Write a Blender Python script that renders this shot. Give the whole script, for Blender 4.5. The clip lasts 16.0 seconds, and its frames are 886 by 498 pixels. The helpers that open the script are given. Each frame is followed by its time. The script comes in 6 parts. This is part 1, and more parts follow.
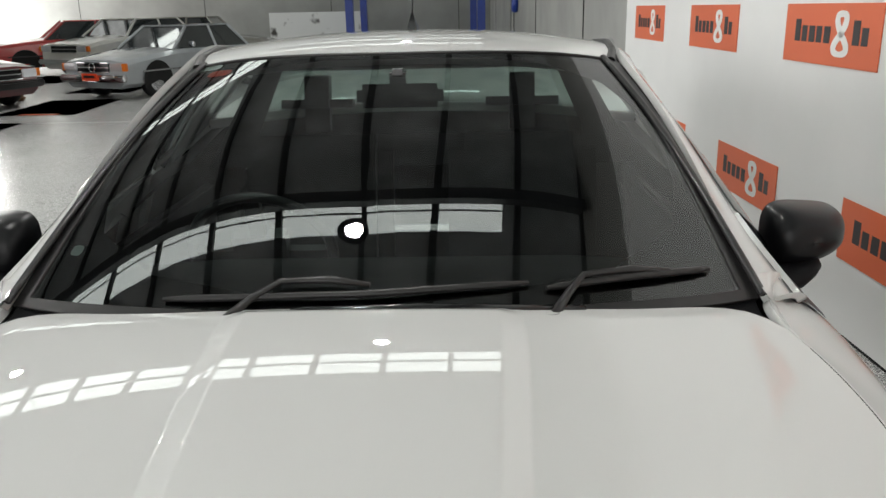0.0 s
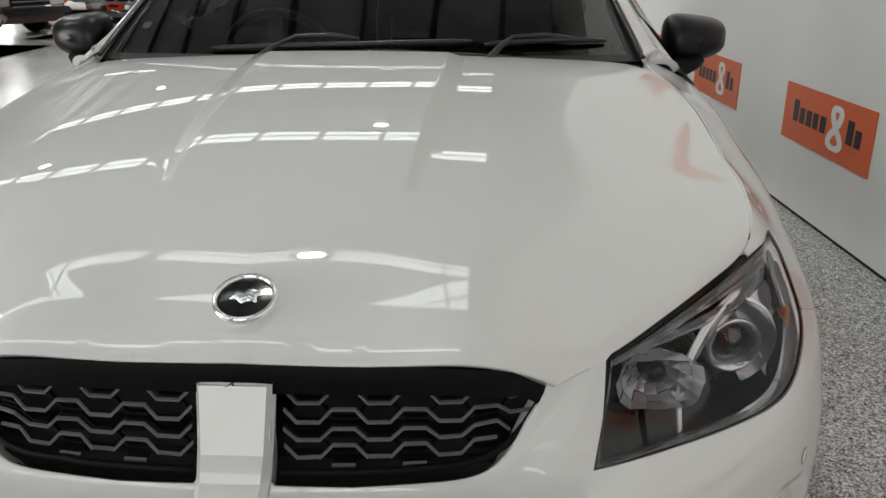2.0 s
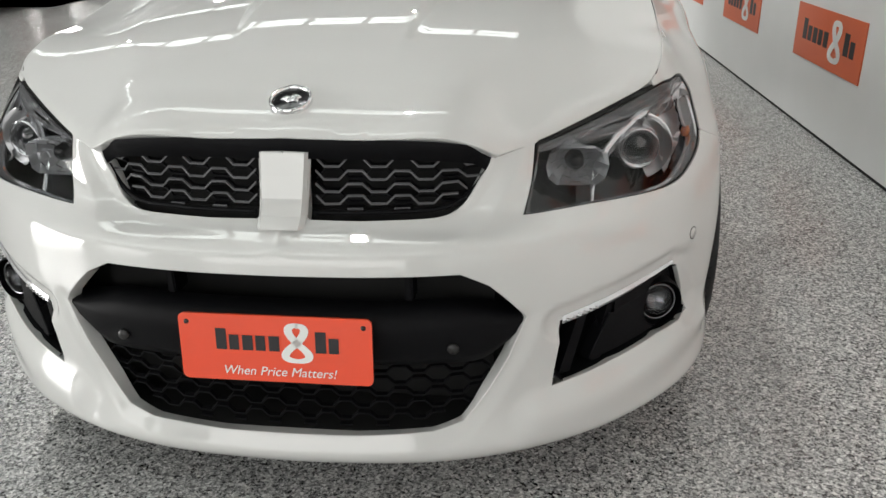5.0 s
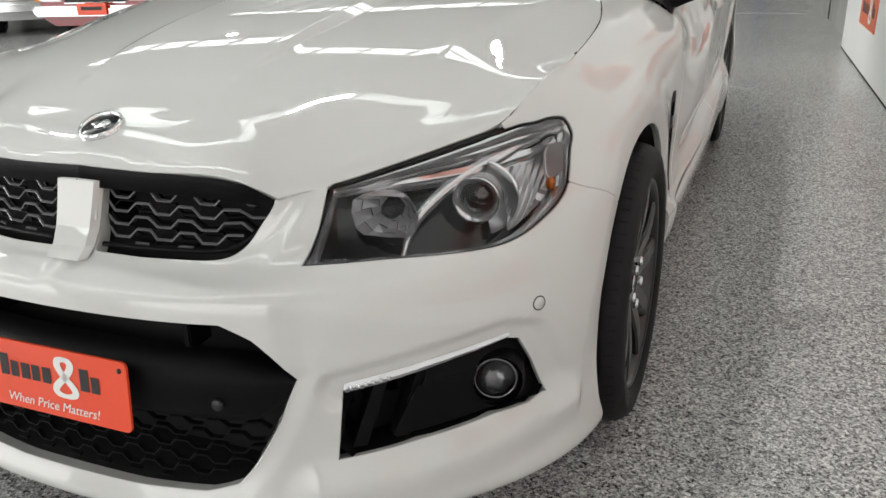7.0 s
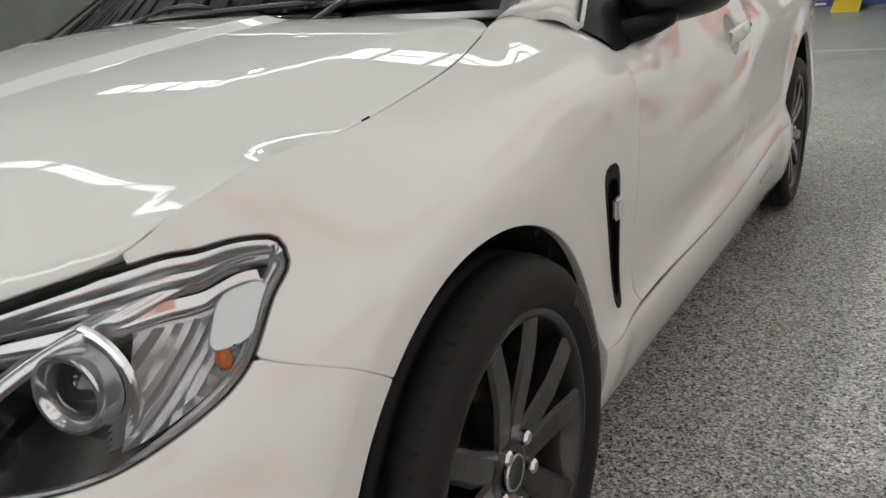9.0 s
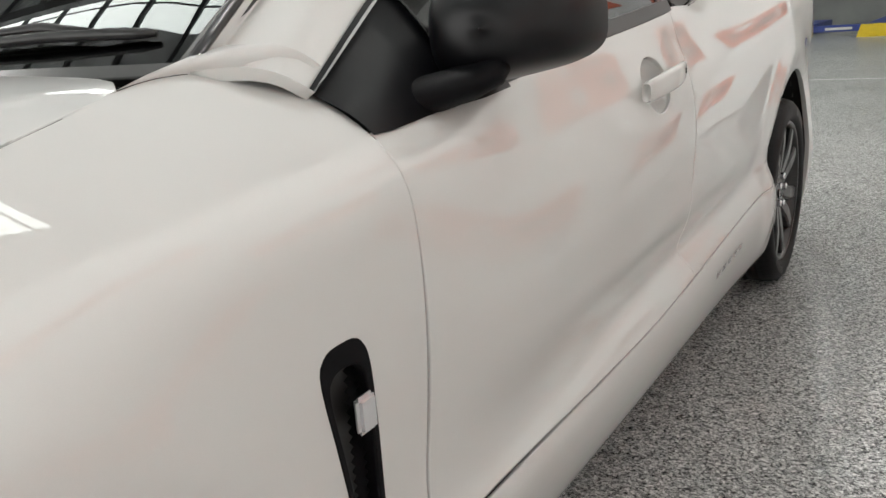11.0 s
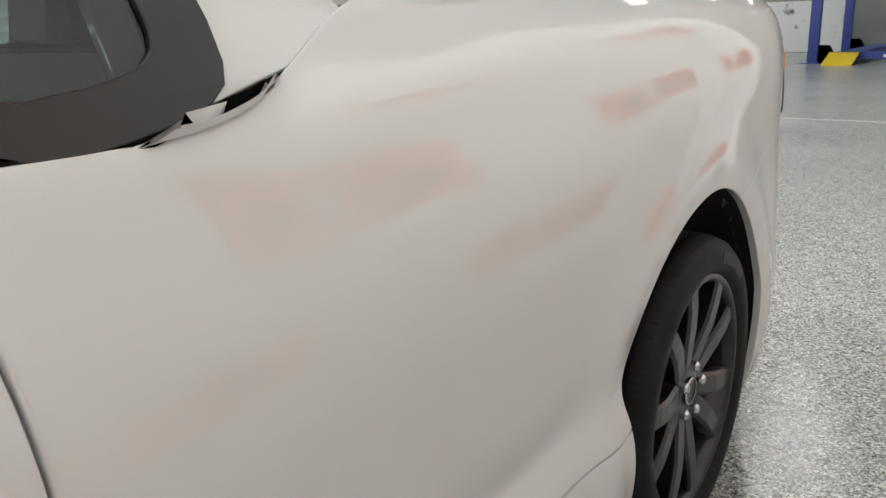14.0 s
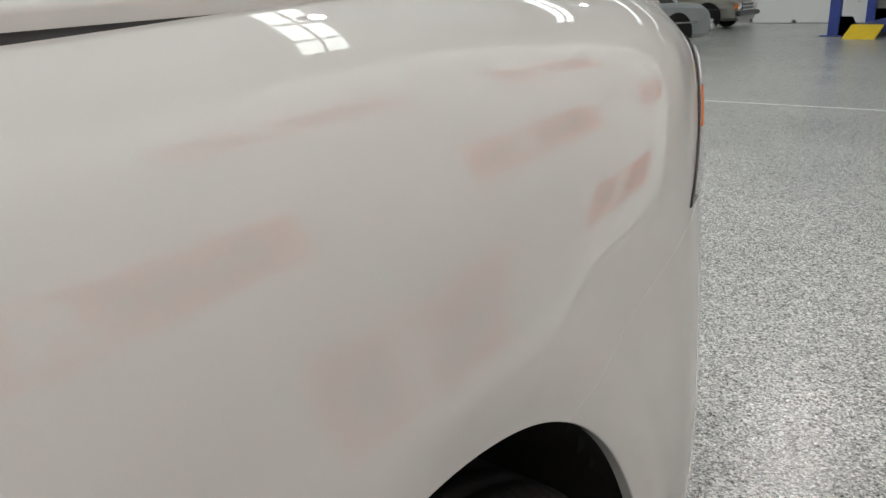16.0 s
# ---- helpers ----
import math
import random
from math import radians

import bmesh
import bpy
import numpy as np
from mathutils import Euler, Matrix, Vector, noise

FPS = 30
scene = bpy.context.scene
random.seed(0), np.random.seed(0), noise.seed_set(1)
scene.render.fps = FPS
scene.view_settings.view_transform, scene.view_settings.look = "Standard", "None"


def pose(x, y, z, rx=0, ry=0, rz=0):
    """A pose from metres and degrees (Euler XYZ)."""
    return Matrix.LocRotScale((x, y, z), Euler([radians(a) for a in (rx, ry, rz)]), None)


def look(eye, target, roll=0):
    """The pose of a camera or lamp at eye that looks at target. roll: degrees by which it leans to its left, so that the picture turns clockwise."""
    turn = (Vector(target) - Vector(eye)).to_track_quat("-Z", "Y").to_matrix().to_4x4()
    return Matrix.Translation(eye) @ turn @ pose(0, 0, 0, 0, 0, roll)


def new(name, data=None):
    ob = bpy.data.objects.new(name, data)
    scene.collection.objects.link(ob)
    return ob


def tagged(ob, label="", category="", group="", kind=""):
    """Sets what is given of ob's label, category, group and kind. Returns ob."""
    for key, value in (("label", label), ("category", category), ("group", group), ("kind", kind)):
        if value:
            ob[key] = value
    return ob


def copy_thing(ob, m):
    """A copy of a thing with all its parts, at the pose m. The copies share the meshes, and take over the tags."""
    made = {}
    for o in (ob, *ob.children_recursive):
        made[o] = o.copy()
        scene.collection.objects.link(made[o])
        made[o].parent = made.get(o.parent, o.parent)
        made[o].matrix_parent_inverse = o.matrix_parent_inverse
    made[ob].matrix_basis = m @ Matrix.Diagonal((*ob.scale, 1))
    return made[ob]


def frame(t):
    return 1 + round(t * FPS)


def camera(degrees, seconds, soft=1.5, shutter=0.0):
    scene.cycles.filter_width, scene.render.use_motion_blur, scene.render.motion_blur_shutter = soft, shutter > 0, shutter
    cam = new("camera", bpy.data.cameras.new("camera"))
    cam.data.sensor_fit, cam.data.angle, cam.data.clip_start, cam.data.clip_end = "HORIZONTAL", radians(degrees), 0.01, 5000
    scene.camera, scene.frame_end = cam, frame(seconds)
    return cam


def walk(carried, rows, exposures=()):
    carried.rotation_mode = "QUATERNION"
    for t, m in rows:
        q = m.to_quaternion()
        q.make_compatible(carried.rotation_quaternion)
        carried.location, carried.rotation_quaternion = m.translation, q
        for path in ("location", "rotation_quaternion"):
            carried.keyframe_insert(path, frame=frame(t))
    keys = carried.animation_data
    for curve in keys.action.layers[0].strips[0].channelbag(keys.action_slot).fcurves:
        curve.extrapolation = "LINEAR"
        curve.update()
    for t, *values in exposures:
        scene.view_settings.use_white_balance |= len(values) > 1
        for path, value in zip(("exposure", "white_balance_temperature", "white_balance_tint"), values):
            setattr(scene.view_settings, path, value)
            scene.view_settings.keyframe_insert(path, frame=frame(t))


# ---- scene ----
cam = camera(57.8, 16.0)
PATH = [
    (0, (0.163, -0.008, 1.54), (0.105, 1.907, 0.965), -1.2),
    (0.5, (0.201, -0.151, 1.452), (0.149, 1.76, 0.864), -0.4),
    (1, (0.267, -0.332, 1.359), (0.213, 1.574, 0.753), 0.1),
    (1.5, (0.304, -0.5, 1.299), (0.233, 1.393, 0.658), 0.3),
    (2, (0.304, -0.718, 1.252), (0.211, 1.163, 0.577), -0.0),
    (2.5, (0.325, -0.899, 1.223), (0.21, 0.968, 0.514), -0.6),
    (3, (0.365, -1.067, 1.196), (0.237, 0.787, 0.455), -1.2),
    (3.5, (0.357, -1.195, 1.178), (0.223, 0.648, 0.415), -1.6),
    (3.7, (0.349, -1.25, 1.175), (0.208, 0.592, 0.41), -1.7),
    (5.8, (0.738, -1.271, 1.176), (0.333, 0.524, 0.392), -1.5),
    (6, (0.821, -1.214, 1.146), (0.326, 0.579, 0.411), -2.4),
    (6.5, (0.967, -1.064, 1.163), (0.364, 0.691, 0.417), -1.8),
    (7, (1.16, -0.911, 1.151), (0.447, 0.812, 0.427), -1.7),
    (7.5, (1.251, -0.714, 1.114), (0.436, 0.982, 0.435), -1.9),
    (8, (1.286, -0.489, 1.086), (0.401, 1.186, 0.444), -2.5),
    (8.5, (1.343, -0.24, 1.061), (0.389, 1.409, 0.45), -3.8),
    (9, (1.393, -0.026, 1.057), (0.399, 1.602, 0.457), -4.3),
    (9.5, (1.389, 0.23, 1.036), (0.361, 1.846, 0.458), -5.2),
    (11.8, (1.439, 1.181, 1.063), (0.354, 2.774, 0.525), -3.4),
    (12, (1.44, 1.305, 1.068), (0.346, 2.892, 0.533), -3.3),
    (12.5, (1.465, 1.55, 1.079), (0.352, 3.13, 0.564), -3.8),
    (13, (1.445, 1.842, 1.073), (0.316, 3.41, 0.557), -3.5),
    (13.5, (1.406, 2.114, 1.085), (0.263, 3.67, 0.564), -3.1),
    (14, (1.409, 2.364, 1.122), (0.263, 3.913, 0.584), -1.7),
    (14.5, (1.395, 2.63, 1.125), (0.238, 4.169, 0.585), -1.4),
    (15, (1.336, 2.937, 1.135), (0.164, 4.465, 0.597), -1.8),
    (15.5, (1.317, 3.178, 1.165), (0.145, 4.693, 0.59), -1.8),
    (16, (1.297, 3.419, 1.195), (0.127, 4.921, 0.584), -1.8),
]
walk(cam, [(t, look(eye, target, roll)) for t, eye, target, roll in PATH],
     exposures=[(0.0, -0.08), (0.7, -0.24), (1.5, -0.4), (2.2, -0.34), (3.0, -0.25), (6.5, 0.04), (9.5, 0.2), (12.0, 0.52), (14.0, 0.45), (16.0, 0.2)])

# ---------------------------------------------------------------- light
world = bpy.data.worlds.new("world")
scene.world = world
world.use_nodes = True
world.node_tree.nodes["Background"].inputs[0].default_value = (0.75, 0.85, 1.0, 1)
world.node_tree.nodes["Background"].inputs[1].default_value = 0.12

FRONT_FILL = 8.0      # watts per square metre of the fill lamps in the assumed front bays
SIDE_FILL = 50.0     # and in the assumed side bays
CEIL = 6.6            # underside of the roof sheeting
WALL_X, WALL_K = 2.075, -0.036   # sign wall: x = WALL_X + WALL_K * y


# ---------------------------------------------------------------- materials
def mat(name, color, rough=0.5, metal=0.0, coat=0.0, noise_scale=0.0, noise_amt=0.0, bump=0.0, bump_scale=200.0,
        rough_var=0.0, emit=0.0, spec=0.5, coat_rough=0.03):
    m = bpy.data.materials.new(name)
    m.use_nodes = True
    nt = m.node_tree
    b = nt.nodes["Principled BSDF"]
    b.inputs["Base Color"].default_value = (*color, 1)
    b.inputs["Roughness"].default_value = rough
    b.inputs["Metallic"].default_value = metal
    b.inputs["Coat Weight"].default_value = coat
    b.inputs["Coat Roughness"].default_value = coat_rough
    b.inputs["Specular IOR Level"].default_value = spec
    b.inputs["Coat IOR"].default_value = 1.68
    if emit:
        b.inputs["Emission Color"].default_value = (*color, 1)
        b.inputs["Emission Strength"].default_value = emit
    tc = nt.nodes.new("ShaderNodeTexCoord")
    if noise_amt or rough_var:
        n = nt.nodes.new("ShaderNodeTexNoise")
        n.inputs["Scale"].default_value = noise_scale
        n.inputs["Detail"].default_value = 8
        nt.links.new(tc.outputs["Object"], n.inputs["Vector"])
        if noise_amt:
            r = nt.nodes.new("ShaderNodeValToRGB")
            r.color_ramp.elements[0].position, r.color_ramp.elements[1].position = 0.3, 0.7
            r.color_ramp.elements[0].color = (*[max(0, c * (1 - noise_amt)) for c in color], 1)
            r.color_ramp.elements[1].color = (*[min(1, c * (1 + noise_amt)) for c in color], 1)
            nt.links.new(n.outputs["Fac"], r.inputs["Fac"])
            nt.links.new(r.outputs["Color"], b.inputs["Base Color"])
        if rough_var:
            mr = nt.nodes.new("ShaderNodeMapRange")
            mr.inputs["To Min"].default_value, mr.inputs["To Max"].default_value = rough - rough_var, rough + rough_var
            nt.links.new(n.outputs["Fac"], mr.inputs["Value"])
            nt.links.new(mr.outputs["Result"], b.inputs["Roughness"])
    if bump:
        n2 = nt.nodes.new("ShaderNodeTexNoise")
        n2.inputs["Scale"].default_value = bump_scale
        n2.inputs["Detail"].default_value = 4
        nt.links.new(tc.outputs["Object"], n2.inputs["Vector"])
        bp = nt.nodes.new("ShaderNodeBump")
        bp.inputs["Strength"].default_value = bump
        bp.inputs["Distance"].default_value = 0.002
        nt.links.new(n2.outputs["Fac"], bp.inputs["Height"])
        nt.links.new(bp.outputs["Normal"], b.inputs["Normal"])
    return m


def glass_mat(name, tint, rough=0.0, amount=1.0, ior=1.52):
    """A thin pane: tinted see-through with Fresnel gloss."""
    m = bpy.data.materials.new(name)
    m.use_nodes = True
    nt = m.node_tree
    out = nt.nodes["Material Output"]
    nt.nodes.remove(nt.nodes["Principled BSDF"])
    tr, gl, mx, fr = (nt.nodes.new("ShaderNode" + k) for k in ("BsdfTransparent", "BsdfGlossy", "MixShader", "Fresnel"))
    tr.inputs[0].default_value = (*tint, 1)
    gl.inputs["Roughness"].default_value = rough
    gl.inputs["Color"].default_value = (amount, amount, amount, 1)
    fr.inputs["IOR"].default_value = ior
    nt.links.new(fr.outputs[0], mx.inputs[0])
    nt.links.new(tr.outputs[0], mx.inputs[1])
    nt.links.new(gl.outputs[0], mx.inputs[2])
    nt.links.new(mx.outputs[0], out.inputs[0])
    return m


def flake_floor():
    m = bpy.data.materials.new("epoxy_flake_floor")
    m.use_nodes = True
    nt = m.node_tree
    b = nt.nodes["Principled BSDF"]
    tc = nt.nodes.new("ShaderNodeTexCoord")
    warp = nt.nodes.new("ShaderNodeTexNoise")
    warp.inputs["Scale"].default_value = 90
    add = nt.nodes.new("ShaderNodeMixRGB")
    add.blend_type, add.inputs[0].default_value = "ADD", 0.012
    nt.links.new(tc.outputs["Object"], warp.inputs["Vector"])
    nt.links.new(tc.outputs["Object"], add.inputs[1])
    nt.links.new(warp.outputs["Color"], add.inputs[2])
    cols = []
    for scale, seed in ((230, 0), (140, 7)):
        mp = nt.nodes.new("ShaderNodeMapping")
        mp.inputs["Location"].default_value = (seed, seed, 0)
        nt.links.new(add.outputs[0], mp.inputs["Vector"])
        v = nt.nodes.new("ShaderNodeTexVoronoi")
        v.inputs["Scale"].default_value = scale
        nt.links.new(mp.outputs[0], v.inputs["Vector"])
        r = nt.nodes.new("ShaderNodeValToRGB")
        r.color_ramp.interpolation = "CONSTANT"
        e = r.color_ramp.elements
        e[0].position, e[0].color = 0.0, (0.010, 0.010, 0.011, 1)
        e[1].position, e[1].color = 0.22, (0.24, 0.24, 0.243, 1)
        for p, c in ((0.42, 0.42), (0.62, 0.66), (0.80, 1.0)):
            x = e.new(p)
            x.color = (c, c, c * 0.98, 1)
        sep = nt.nodes.new("ShaderNodeSeparateColor")
        nt.links.new(v.outputs["Color"], sep.inputs[0])
        nt.links.new(sep.outputs[0], r.inputs[0])
        cols.append(r)
    mix = nt.nodes.new("ShaderNodeMixRGB")
    mix.inputs[0].default_value = 0.45
    nt.links.new(cols[0].outputs[0], mix.inputs[1])
    nt.links.new(cols[1].outputs[0], mix.inputs[2])
    big = nt.nodes.new("ShaderNodeTexNoise")
    big.inputs["Scale"].default_value = 0.8
    big.inputs["Detail"].default_value = 6
    nt.links.new(tc.outputs["Object"], big.inputs["Vector"])
    mul = nt.nodes.new("ShaderNodeMixRGB")
    mul.blend_type, mul.inputs[0].default_value = "MULTIPLY", 0.2
    nt.links.new(mix.outputs[0], mul.inputs[1])
    nt.links.new(big.outputs["Fac"], mul.inputs[2])
    nt.links.new(mul.outputs[0], b.inputs["Base Color"])
    mr = nt.nodes.new("ShaderNodeMapRange")
    mr.inputs["To Min"].default_value, mr.inputs["To Max"].default_value = 0.16, 0.28
    nt.links.new(big.outputs["Fac"], mr.inputs["Value"])
    nt.links.new(mr.outputs[0], b.inputs["Roughness"])
    n2 = nt.nodes.new("ShaderNodeTexNoise")
    n2.inputs["Scale"].default_value = 160
    nt.links.new(tc.outputs["Object"], n2.inputs["Vector"])
    bp = nt.nodes.new("ShaderNodeBump")
    bp.inputs["Strength"].default_value, bp.inputs["Distance"].default_value = 0.22, 0.003
    nt.links.new(n2.outputs["Fac"], bp.inputs["Height"])
    nt.links.new(bp.outputs[0], b.inputs["Normal"])
    return m


M_PAINT = mat("white_car_paint", (0.65, 0.652, 0.638), 0.6, coat=1.0, coat_rough=0.003, noise_scale=900, noise_amt=0.012, spec=0.1)
M_BLACKPL = mat("black_textured_plastic", (0.004, 0.004, 0.005), 0.55, spec=0.12, bump=0.25, bump_scale=900, noise_scale=60, noise_amt=0.15)
M_GLOSSBLK = mat("gloss_black_plastic", (0.006, 0.006, 0.007), 0.10, noise_scale=30, noise_amt=0.1)
M_SATIN = mat("satin_black_trim", (0.014, 0.013, 0.013), 0.34, noise_scale=40, noise_amt=0.15)
# near-black for hidden parts; also stands in for shade in gaps and openings
M_VOID = mat("void_black", (0.006, 0.006, 0.006), 0.9, noise_scale=8, noise_amt=0.3)
M_RUBBER = mat("tyre_rubber", (0.007, 0.007, 0.008), 0.62, spec=0.3, noise_scale=30, noise_amt=0.2, bump=0.15, bump_scale=500)
M_RUBLET = mat("tyre_raised_rubber", (0.035, 0.035, 0.036), 0.5)
M_RIM = mat("dark_grey_alloy", (0.036, 0.035, 0.035), 0.30, metal=0.75, coat=0.3, noise_scale=25, noise_amt=0.12)
M_CHROME = mat("chrome", (0.86, 0.86, 0.87), 0.06, metal=1.0)
M_CHROMES = mat("satin_chrome", (0.62, 0.62, 0.64), 0.22, metal=1.0)
M_RED = mat("red_caliper_paint", (0.42, 0.012, 0.016), 0.3, coat=0.4)
M_DISC = mat("brake_disc_steel", (0.32, 0.31, 0.30), 0.32, metal=1.0, noise_scale=50, noise_amt=0.2)
M_AMBER = mat("amber_lens", (0.75, 0.19, 0.03), 0.15)
M_TAILRED = mat("red_tail_lens", (0.16, 0.012, 0.014), 0.06, coat=1.0)
M_CLEAR = mat("clear_lamp_plastic", (0.72, 0.72, 0.74), 0.12, metal=0.6)
M_REFL = mat("lamp_reflector_silver", (0.84, 0.84, 0.86), 0.16, metal=0.65)
M_TRIM = mat("silver_lamp_trim", (0.86, 0.86, 0.88), 0.12, metal=0.75)
M_LENSDARK = mat("projector_glass", (0.025, 0.028, 0.032), 0.03, coat=1.0)
M_GLASS = glass_mat("windscreen_glass", (0.52, 0.61, 0.58), ior=1.72)
M_SGLASS = glass_mat("side_window_glass", (0.20, 0.23, 0.23))
M_LENS = glass_mat("lamp_lens_glass", (0.97, 0.975, 0.98), amount=0.4)
M_MIRROR = mat("satin_black_mirror_cap", (0.004, 0.004, 0.005), 0.34, spec=0.3, noise_scale=40, noise_amt=0.1)
M_INT = mat("charcoal_cabin_trim", (0.022, 0.022, 0.024), 0.6, noise_scale=60, noise_amt=0.2)
M_LEATHER = mat("black_leather", (0.018, 0.018, 0.018), 0.42, bump=0.3, bump_scale=300)
M_ORANGE = mat("orange_sign_vinyl", (0.70, 0.14, 0.05), 0.45, noise_scale=3, noise_amt=0.03)
M_PLATE = mat("red_orange_plate", (0.86, 0.075, 0.022), 0.32, coat=0.4, noise_scale=8, noise_amt=0.03)
M_SIGNBLK = mat("sign_black_print", (0.02, 0.018, 0.02), 0.5)
M_SIGNWHT = mat("sign_white_print", (0.82, 0.82, 0.8), 0.5)
M_WALLW = mat("white_painted_board", (0.80, 0.81, 0.80), 0.5, noise_scale=1.3, noise_amt=0.035, bump=0.06, bump_scale=60)
M_CONC = mat("grey_tilt_concrete", (0.30, 0.305, 0.29), 0.75, noise_scale=0.9, noise_amt=0.16, bump=0.2, bump_scale=40)
M_ROOF = mat("grey_roof_sheeting", (0.44, 0.46, 0.465), 0.5, noise_scale=2.5, noise_amt=0.3)
M_STEEL = mat("painted_steel_purlin", (0.035, 0.038, 0.04), 0.6, noise_scale=5, noise_amt=0.2)
M_FLOOR = flake_floor()
M_SEAM = mat("pale_joint_filler", (0.50, 0.50, 0.48), 0.4, noise_scale=9, noise_amt=0.2)
M_BLUE = mat("blue_lift_paint", (0.012, 0.045, 0.30), 0.35, noise_scale=6, noise_amt=0.15)
M_YELLOW = mat("yellow_ramp_paint", (0.95, 0.66, 0.01), 0.4, noise_scale=6, noise_amt=0.06)
M_MATTE = mat("dark_floor_vinyl", (0.045, 0.043, 0.042), 0.32, noise_scale=20, noise_amt=0.2)
M_WOOD = mat("brown_wood", (0.12, 0.06, 0.025), 0.7, noise_scale=12, noise_amt=0.4)
M_SKY = mat("skylight_sheet", (0.90, 0.96, 0.92), 0.6, emit=3.9)
M_LED = mat("led_diffuser", (1.0, 0.98, 0.95), 0.6, emit=700.0)


# ---------------------------------------------------------------- mesh helpers
def finish(name, mesh, material, parent=None, label="", smooth=False):
    mesh.materials.append(material)
    if smooth:
        mesh.shade_smooth()
    ob = new(name, mesh)
    if parent is not None:
        ob.parent = parent
    if label:
        ob["label"] = label
    return ob


def part(name, bm, material, parent=None, label="", smooth=False):
    mesh = bpy.data.meshes.new(name)
    bm.to_mesh(mesh)
    bm.free()
    return finish(name, mesh, material, parent, label, smooth)


def raw(name, verts, faces, material, parent=None, label="", smooth=False):
    mesh = bpy.data.meshes.new(name)
    mesh.from_pydata([tuple(map(float, v)) for v in verts], [], [tuple(map(int, q)) for q in faces])
    mesh.update()
    return finish(name, mesh, material, parent, label, smooth)


def box(name, lo, hi, material, parent=None, label="", bevel=0.004, m=None):
    bm = bmesh.new()
    bmesh.ops.create_cube(bm, size=1)
    for v in bm.verts:
        v.co = Vector([lo[i] + (v.co[i] + 0.5) * (hi[i] - lo[i]) for i in range(3)])
    if bevel:
        bmesh.ops.bevel(bm, geom=bm.edges[:], offset=bevel, segments=2, affect="EDGES")
    if m is not None:
        bmesh.ops.transform(bm, matrix=m, verts=bm.verts[:])
    return part(name, bm, material, parent, label)


def lathe(name, profile, material, parent=None, label="", seg=48, axis="x", m=None, closed=False, smooth=True):
    """Turn (along, radius) pairs round an axis."""
    verts, faces = [], []
    n = len(profile)
    for j in range(seg):
        a = 2 * math.pi * j / seg
        for u, r in profile:
            p = {"x": (u, r * math.cos(a), r * math.sin(a)), "y": (r * math.cos(a), u, r * math.sin(a)),
                 "z": (r * math.cos(a), r * math.sin(a), u)}[axis]
            verts.append(m @ Vector(p) if m is not None else p)
    for j in range(seg):
        k = (j + 1) % seg
        for i in range(n if closed else n - 1):
            i2 = (i + 1) % n
            faces.append((j * n + i, j * n + i2, k * n + i2, k * n + i))
    return raw(name, verts, faces, material, parent, label, smooth)


def tube(name, pts, radius, material, parent=None, label="", seg=8, flat=1.0):
    """A rod along a row of points; flat squeezes it upright."""
    pts = [Vector(p) for p in pts]
    verts, faces = [], []
    for i, p in enumerate(pts):
        d = (pts[min(i + 1, len(pts) - 1)] - pts[max(i - 1, 0)]).normalized()
        a = d.cross(Vector((0, 0, 1)))
        a = a.normalized() if a.length > 1e-4 else Vector((1, 0, 0))
        b = a.cross(d)
        r = radius[i] if isinstance(radius, (list, tuple)) else radius
        for j in range(seg):
            t = 2 * math.pi * j / seg
            verts.append(p + a * r * math.cos(t) + b * r * flat * math.sin(t))
    for i in range(len(pts) - 1):
        for j in range(seg):
            k = (j + 1) % seg
            faces.append((i * seg + j, i * seg + k, (i + 1) * seg + k, (i + 1) * seg + j))
    faces.append(tuple(range(seg)))
    faces.append(tuple(range((len(pts) - 1) * seg, len(pts) * seg)))
    return raw(name, verts, faces, material, parent, label, True)


def empty(name, loc=(0, 0, 0), label="", category="", group="", kind=""):
    ob = new(name)
    ob.location = loc
    ob.empty_display_size = 0.1
    return tagged(ob, label, category, group, kind)


def cubic(xs, ys):
    """Natural cubic spline through (xs, ys); ys may have several columns."""
    xs, ys = np.asarray(xs, float), np.asarray(ys, float)
    n = len(xs)
    h = np.diff(xs)
    A = np.zeros((n, n))
    R = np.zeros((n,) + ys.shape[1:])
    A[0, 0] = A[-1, -1] = 1
    for i in range(1, n - 1):
        A[i, i - 1], A[i, i], A[i, i + 1] = h[i - 1], 2 * (h[i - 1] + h[i]), h[i]
        R[i] = 3 * ((ys[i + 1] - ys[i]) / h[i] - (ys[i] - ys[i - 1]) / h[i - 1])
    c = np.linalg.solve(A, R)

    def f(x):
        x = np.asarray(x, float)
        i = np.clip(np.searchsorted(xs, x) - 1, 0, n - 2)
        d = x - xs[i]
        hh = h[i]
        if ys.ndim > 1:
            d, hh = d[..., None], hh[..., None]
        b = (ys[i + 1] - ys[i]) / hh - hh * (2 * c[i] + c[i + 1]) / 3
        return ys[i] + b * d + c[i] * d ** 2 + (c[i + 1] - c[i]) / (3 * hh) * d ** 3
    return f


def inside(poly, p):
    """Which of the points p (n, 2) lie in the polygon."""
    poly, p = np.asarray(poly), np.asarray(p)
    r = np.zeros(len(p), bool)
    j = len(poly) - 1
    for i in range(len(poly)):
        a, b = poly[i], poly[j]
        hit = ((a[1] > p[:, 1]) != (b[1] > p[:, 1]))
        with np.errstate(divide="ignore", invalid="ignore"):
            xx = (b[0] - a[0]) * (p[:, 1] - a[1]) / (b[1] - a[1] + 1e-12) + a[0]
        r ^= hit & (p[:, 0] < xx)
        j = i
    return r


